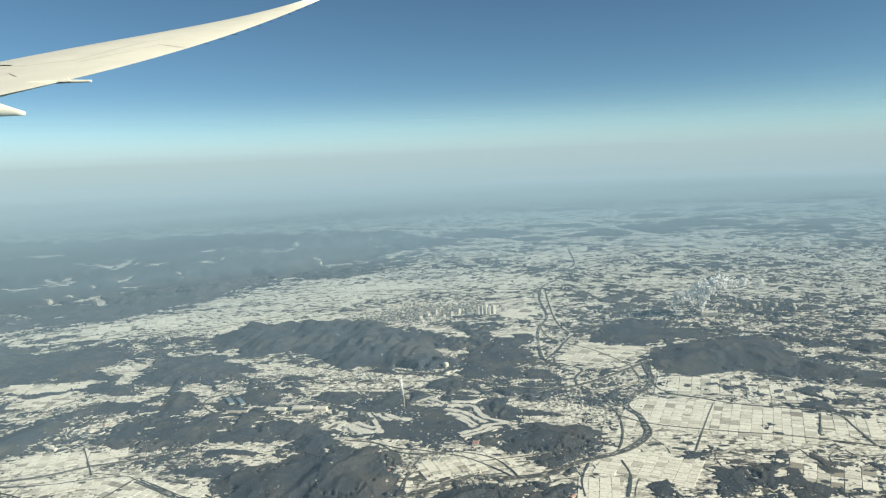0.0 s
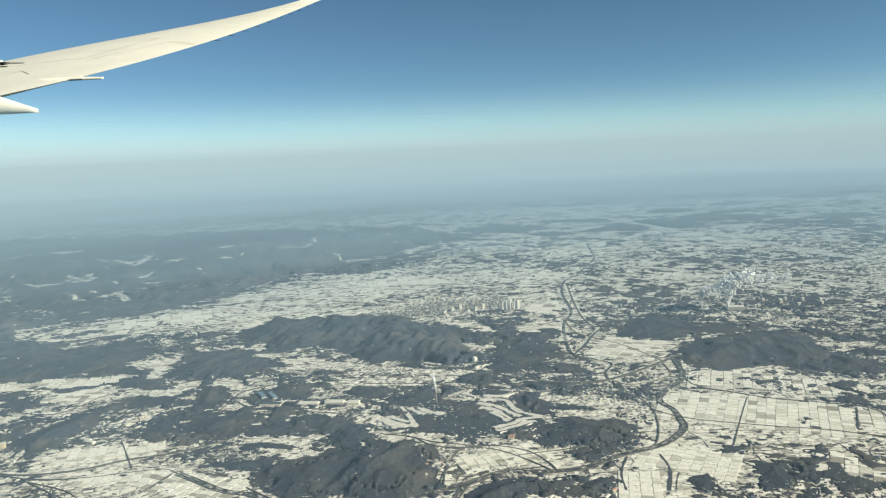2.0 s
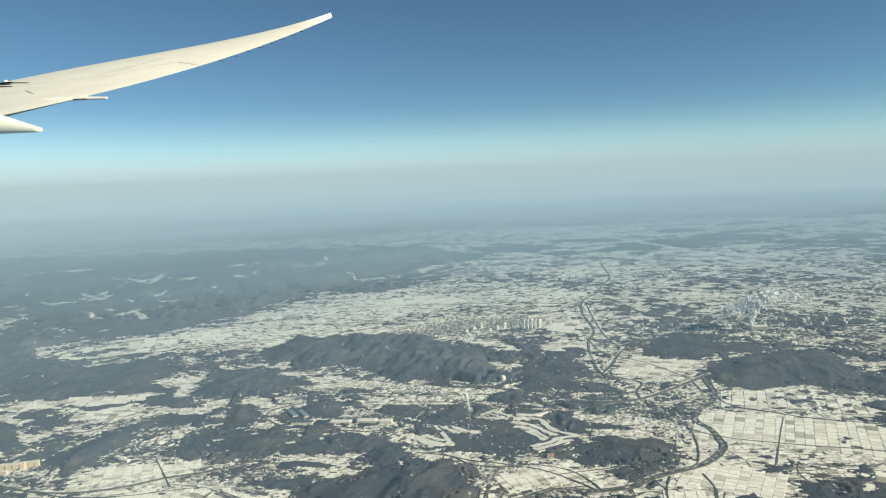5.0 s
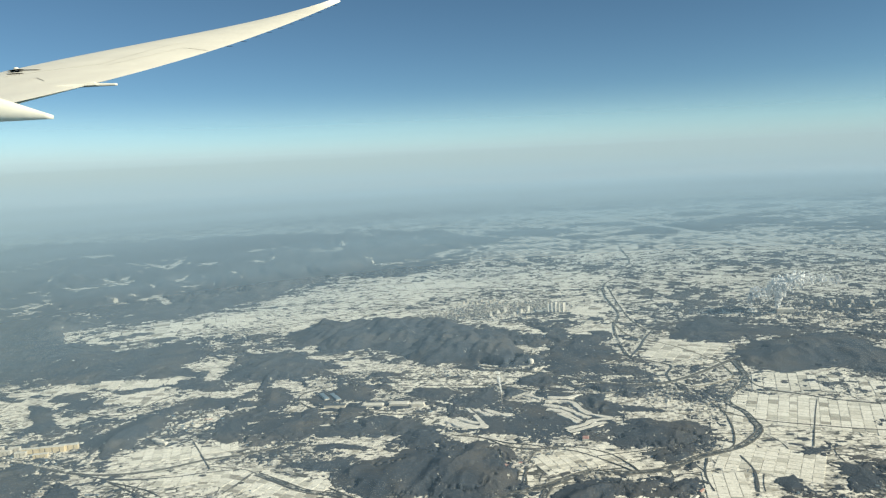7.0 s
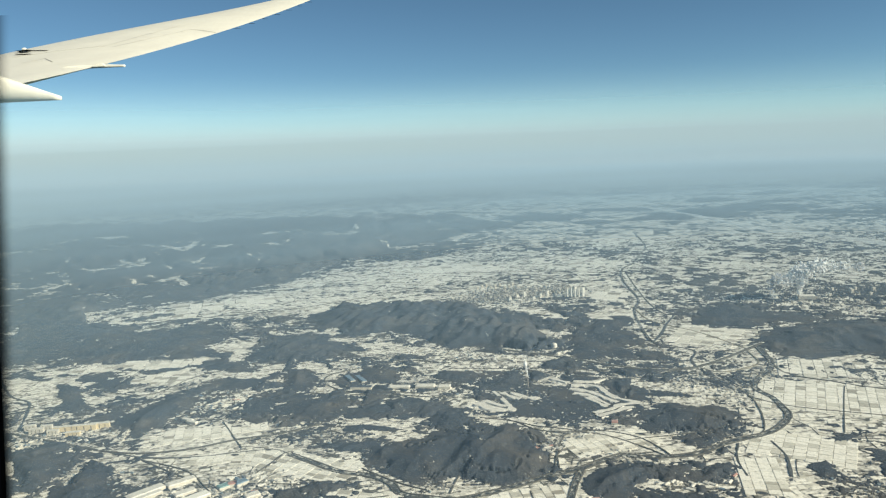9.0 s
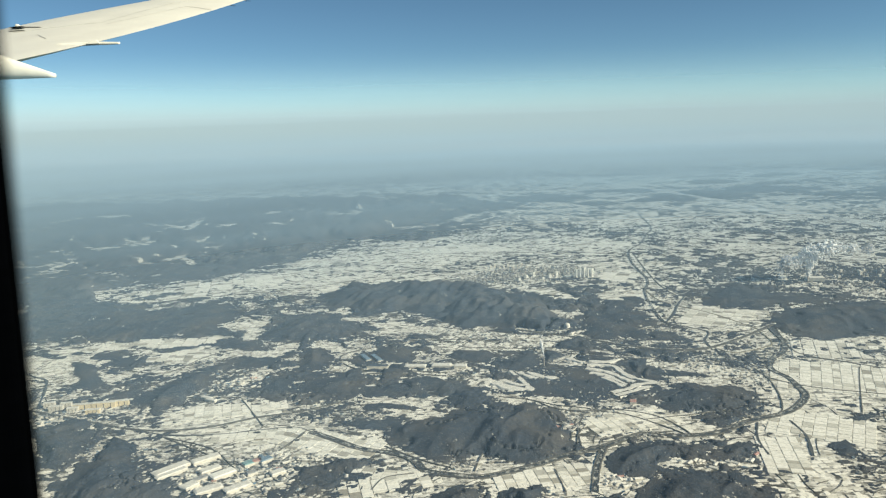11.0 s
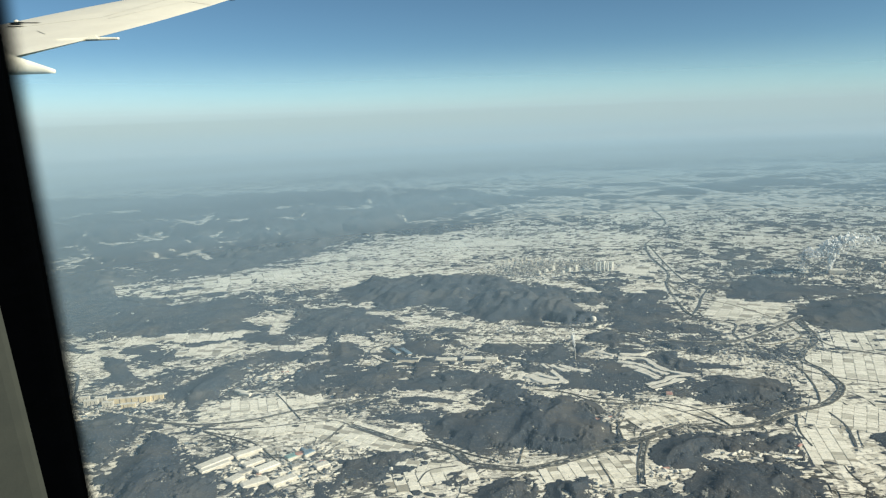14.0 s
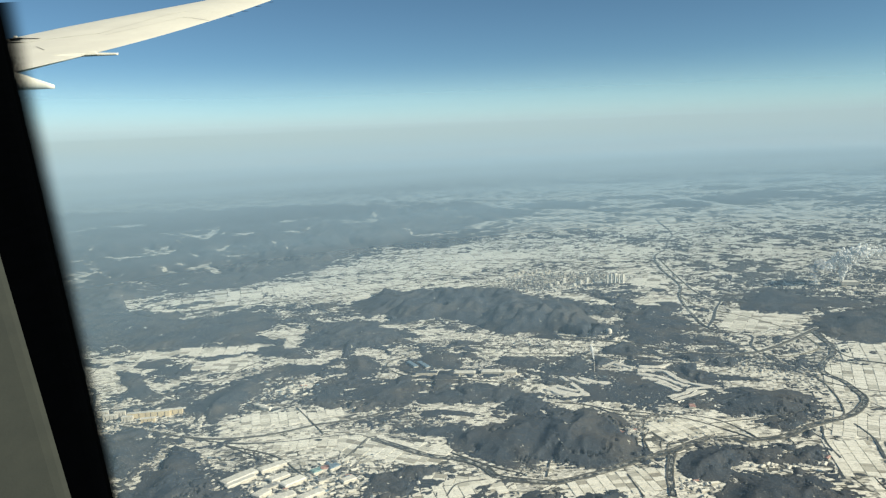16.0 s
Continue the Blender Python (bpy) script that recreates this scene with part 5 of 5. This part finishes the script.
WINDOW, WING_SIZE = (-0.17, -0.006, U), 5  # the window on the middle of the flight line, and the wing's enlargement about it, chosen to fit the camera's view


def skin(y, c, upper=True):
    """The place on the wing at span y, c of the chord from the trailing edge, as seen from the window."""
    s = y / 30
    tail = Vector((0.18946 * y - 10.262, y, -0.7388 + 2.574 * s + 5.9172 * s ** 2 - 1.4394 * s ** 3))
    nose = Vector((0.5785 * y - 22.216, y, -10.86 + 40.806 * s - 41.986 * s ** 2 + 18.492 * s ** 3))
    chord = max(0.05, tail.x - nose.x)
    p = tail.lerp(nose, c)
    full = (4 * c * (1 - c)) ** 0.85 if 0 < c < 1 else 0
    p.z += chord * full * (0.03 if upper else -0.03)
    return p


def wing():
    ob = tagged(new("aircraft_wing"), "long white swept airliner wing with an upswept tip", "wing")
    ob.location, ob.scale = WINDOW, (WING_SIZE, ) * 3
    spans = [11.5 + 19.15 * (i / 60) for i in range(61)]
    verts, faces, n = [], [], 21
    for up in (True, False):
        o = len(verts)
        for y in spans:
            verts += [tuple(skin(y, (i / (n - 1)) ** 1.2 if i else 0, up)) for i in range(n)]
        for i in range(len(spans) - 1):
            for j in range(n - 1):
                q = (o + i * n + j, o + i * n + j + 1, o + (i + 1) * n + j + 1, o + (i + 1) * n + j)
                faces.append(q[::-1] if up else q)
    body = new("wing_skin", mesh_of("wing_skin", verts, faces, M_WING, True))
    body.parent = ob

    def band(name, y0, c0, y1, c1, width, material, label="", lift=0.006):
        """A flat strip laid on the upper skin."""
        v, f, steps = [], [], 24
        for i in range(steps + 1):
            y, c = y0 + (y1 - y0) * i / steps, c0 + (c1 - c0) * i / steps
            a, b = skin(y, c), skin(y + 0.02 * (y1 - y0), c + 0.02 * (c1 - c0))
            side = (b - a).cross(Vector((0, 0, 1))).normalized() * width / 2
            v += [tuple(a - side + Vector((0, 0, lift))), tuple(a + side + Vector((0, 0, lift)))]
        f = [(2 * i, 2 * i + 1, 2 * i + 3, 2 * i + 2) for i in range(steps)]
        o = new(name, mesh_of(name, v, f, material))
        o.parent = ob
        tagged(o, label)

    for y0, c0, y1, c1, w in ((15.9, 0.37, 16.35, 0.35, 0.035), (16.35, 0.35, 15.8, 0.24, 0.03), (17.0, 0.60, 17.87, 0.31, 0.022), (17.87, 0.31, 20.97, 0.41, 0.022), (20.97, 0.41, 21.4, 0.36, 0.02),
                              (17.66, 0.25, 18.59, 0.24, 0.03), (18.59, 0.24, 20.35, 0.22, 0.02), (20.3, 0.17, 20.04, 0.01, 0.045), (20.35, 0.22, 20.3, 0.17, 0.03), (23.66, 0.97, 24.2, 0.93, 0.06), (19.2, 0.86, 23.4, 0.84, 0.02)):
        band("panel_seam", y0, c0, y1, c1, 0.7 * w, M_SEAM, "thin grey panel seam")
    for y0, c0, y1, c1, w in ((18.18, 0.78, 17.66, 0.56, 0.10), (17.95, 0.76, 17.75, 0.66, 0.16), (17.5, 0.68, 17.3, 0.57, 0.11), (18.3, 0.84, 18.15, 0.74, 0.2)):
        band("lettering_bar", y0, c0, y1, c1, w, M_DARK, "black lettering bar", 0.008)
    bm = bmesh.new()
    bmesh.ops.create_uvsphere(bm, u_segments=12, v_segments=8, radius=0.045, matrix=Matrix.Translation(skin(18.9, 0.95) + Vector((0, 0, 0.01))) @ Matrix.Diagonal((1.4, 0.8, 0.7, 1)))
    part("beacon", bm, M_BRIGHT, ob, "small white beacon cover")
    for i in range(11):
        y = 20.97 + 0.88 * i
        p = skin(y, 0)
        bm = bmesh.new()
        bmesh.ops.create_cone(bm, cap_ends=True, segments=6, radius1=0.009, radius2=0.004, depth=0.17, matrix=Matrix.Translation(p + Vector((0.09, 0, -0.02))) @ Matrix.Rotation(radians(95), 4, "Y"))
        part("static_wick", bm, M_DARK, ob, "thin dark static wick")

    def pod(y, x0, x1, low, half, tip, slope, name):
        """A flap-track fairing: a long pod with a flat underside that tapers to the tail."""
        v, k, steps = [], 16, 34
        for i in range(steps + 1):
            t = i / steps
            r = min(half, tip + slope * (x1 - x0) * (1 - t)) * min(1, t / 0.25 + 0.02) ** 0.5
            for j in range(k):
                w = 2 * math.pi * j / k
                v.append((x0 + (x1 - x0) * t, y + 0.6 * r * math.cos(w), low + r + r * math.sin(w)))
        f = [(i * k + j, i * k + (j + 1) % k, (i + 1) * k + (j + 1) % k, (i + 1) * k + j) for i in range(steps) for j in range(k)]
        f += [tuple(range(k))[::-1], tuple(range(steps * k, steps * k + k))]
        o = new(name, mesh_of(name, v, f, M_WING, True))
        o.parent = ob

    pod(12.0, -10.6, -6.50, 0.985, 0.34, 0.03, 0.19, "flap_fairing")
    pod(15.0, -8.3, -6.757, 1.822, 0.036, 0.022, 0.03, "flap_fairing")
    bm = bmesh.new()
    box(bm, -7.28, 15.0, 1.85, 0.26, 0.08, 0.07, 0, 0.5)
    part("fairing_strut", bm, M_WING, ob)


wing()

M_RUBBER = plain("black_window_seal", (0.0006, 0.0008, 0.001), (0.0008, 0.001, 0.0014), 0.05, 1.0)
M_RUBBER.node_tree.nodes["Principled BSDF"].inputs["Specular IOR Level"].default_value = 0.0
# the unlit cabin's shade is painted into the panel's dark base colour
M_PANEL = plain("shade_painted_panel", (0.045, 0.05, 0.045), (0.052, 0.057, 0.05), 0.1, 0.8)


LEAN = 2.75  # metres out for each metre up
SEAL_OUTER, SEAL_CLEAR, SEAL_INNER = (-0.766, -1.743), (-0.752, -1.615), (-0.798, -1.983)  # x on the floor, and its change for each metre up


def blurred_edge():
    """The seal's out-of-focus edge: an added strip whose opacity fades to nothing outwards."""
    n = Nodes("out_of_focus_seal", 1.0)
    place = n.node("ShaderNodeSeparateXYZ", Vector=n.geo.outputs["Position"])
    root = n.maths("ADD", n.maths("MULTIPLY", place.outputs["Z"], SEAL_OUTER[1]), SEAL_OUTER[0])
    wide = n.maths("ADD", n.maths("MULTIPLY", place.outputs["Z"], SEAL_CLEAR[1] - SEAL_OUTER[1]), SEAL_CLEAR[0] - SEAL_OUTER[0])
    fade_out = n.node("ShaderNodeMapRange", Value=n.maths("DIVIDE", n.maths("SUBTRACT", place.outputs["X"], root), wide))
    fade_out.interpolation_type = "SMOOTHSTEP"
    for key, value in (("From Min", -0.1), ("From Max", 1.0), ("To Min", 1.0), ("To Max", 0.0)):
        fade_out.inputs[key].default_value = value
    n.put(n.bsdf, "Alpha", fade_out.outputs["Result"])
    n.bsdf.inputs["Specular IOR Level"].default_value = 0.0
    return n.done((0.0008, 0.001, 0.0013))


def window_surround():
    """One side of the cabin window, placed and leaned outwards to fit the camera's view: a black seal and the grey
    panel behind it.
    """
    ob = tagged(new("cabin_window_surround"), "dark rubber window seal beside a grey-green cabin panel", "window frame")

    def strip(name, left, right, near, far, material, label):
        n, v, f = 40, [], []
        for i in range(n + 1):
            z = -0.004 + 1.45 * i / n
            l, r = left[0] + left[1] * z, right[0] + right[1] * z
            y = 0.78 + LEAN * z
            k = y / 0.78
            rim = min(0.012 * k, (r - l) * 0.2)
            v += [(l, y + far * k, z), (l, y + near * k, z), (r - rim, y + near * k, z), (r - rim * 0.3, y + near * k + rim * 0.3, z), (r, y + near * k + rim * 0.8, z), (r, y + far * k, z)]
        f = [(i * 6 + j, i * 6 + (j + 1) % 6, i * 6 + 6 + (j + 1) % 6, i * 6 + 6 + j) for i in range(n) for j in range(6)]
        f += [tuple(range(6))[::-1], tuple(range(n * 6, n * 6 + 6))]
        o = new(name, mesh_of(name, v, [q[::-1] for q in f], material, False))
        o.parent = ob
        tagged(o, label)

    strip("seal_blur", (SEAL_OUTER[0] - 0.004, SEAL_OUTER[1]), SEAL_CLEAR, 0.012, 0.0125, blurred_edge(), "added strip that fades out as the seal's out-of-focus edge")
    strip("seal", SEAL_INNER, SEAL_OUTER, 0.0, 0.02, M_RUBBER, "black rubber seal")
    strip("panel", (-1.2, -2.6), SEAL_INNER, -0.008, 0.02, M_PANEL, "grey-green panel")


window_surround()

field_block(0.98, 2.66, 0.66, 0.34, -24, 0.034, 0.034, 1)
field_block(1.40, 2.53, 0.16, 0.22, -24, 0.034, 0.034, 2)
field_block(0.04, 2.335, 0.30, 0.15, 20, 0.03, 0.024, 3)
field_block(0.62, 2.26, 0.30, 0.22, -28, 0.034, 0.03, 4)
field_block(-1.36, 2.53, 0.34, 0.12, 17, 0.034, 0.028, 5)
field_block(-0.97, 2.22, 0.36, 0.15, -24, 0.034, 0.028, 6)
field_block(-1.24, 2.30, 0.24, 0.08, 5, 0.03, 0.024, 7)
field_block(-0.28, 1.945, 0.30, 0.11, 10, 0.03, 0.024, 8)
field_block(0.42, 2.06, 0.12, 0.26, -12, 0.03, 0.034, 9)
field_block(0.74, 3.62, 0.30, 0.36, -30, 0.05, 0.034, 10)
field_block(-0.75, 1.99, 0.22, 0.08, -12, 0.034, 0.026, 11)
field_block(0.47, 4.65, 0.22, 0.3, -20, 0.07, 0.055, 20)
field_block(0.25, 4.31, 0.3, 0.16, -10, 0.07, 0.055, 21)
field_block(0.59, 5.88, 0.42, 0.26, 8, 0.07, 0.055, 22)
field_block(1.24, 7.88, 0.5, 0.5, -15, 0.07, 0.055, 23)
field_block(0.40, 3.92, 0.22, 0.2, -30, 0.07, 0.055, 24)
field_block(1.60, 5.69, 0.4, 0.2, -20, 0.07, 0.055, 25)
field_block(1.05, 3.04, 0.34, 0.26, -20, 0.045, 0.050, 41)
field_block(1.36, 2.90, 0.30, 0.20, -20, 0.045, 0.050, 42)
field_block(1.10, 2.14, 0.24, 0.16, -28, 0.040, 0.045, 44)
field_block(-0.75, 1.92, 0.24, 0.09, 15, 0.034, 0.030, 49)
field_block(-2.17, 3.40, 0.30, 0.16, 10, 0.045, 0.040, 50)
field_block(-1.85, 3.41, 0.26, 0.14, 8, 0.050, 0.040, 51)
field_block(-1.85, 3.19, 0.22, 0.14, 8, 0.040, 0.040, 52)
field_block(-2.42, 4.51, 0.50, 0.30, 14, 0.070, 0.060, 53)
field_block(-2.07, 4.80, 0.60, 0.30, 18, 0.070, 0.060, 54)
field_block(-0.59, 5.90, 0.70, 0.40, 10, 0.080, 0.070, 55)
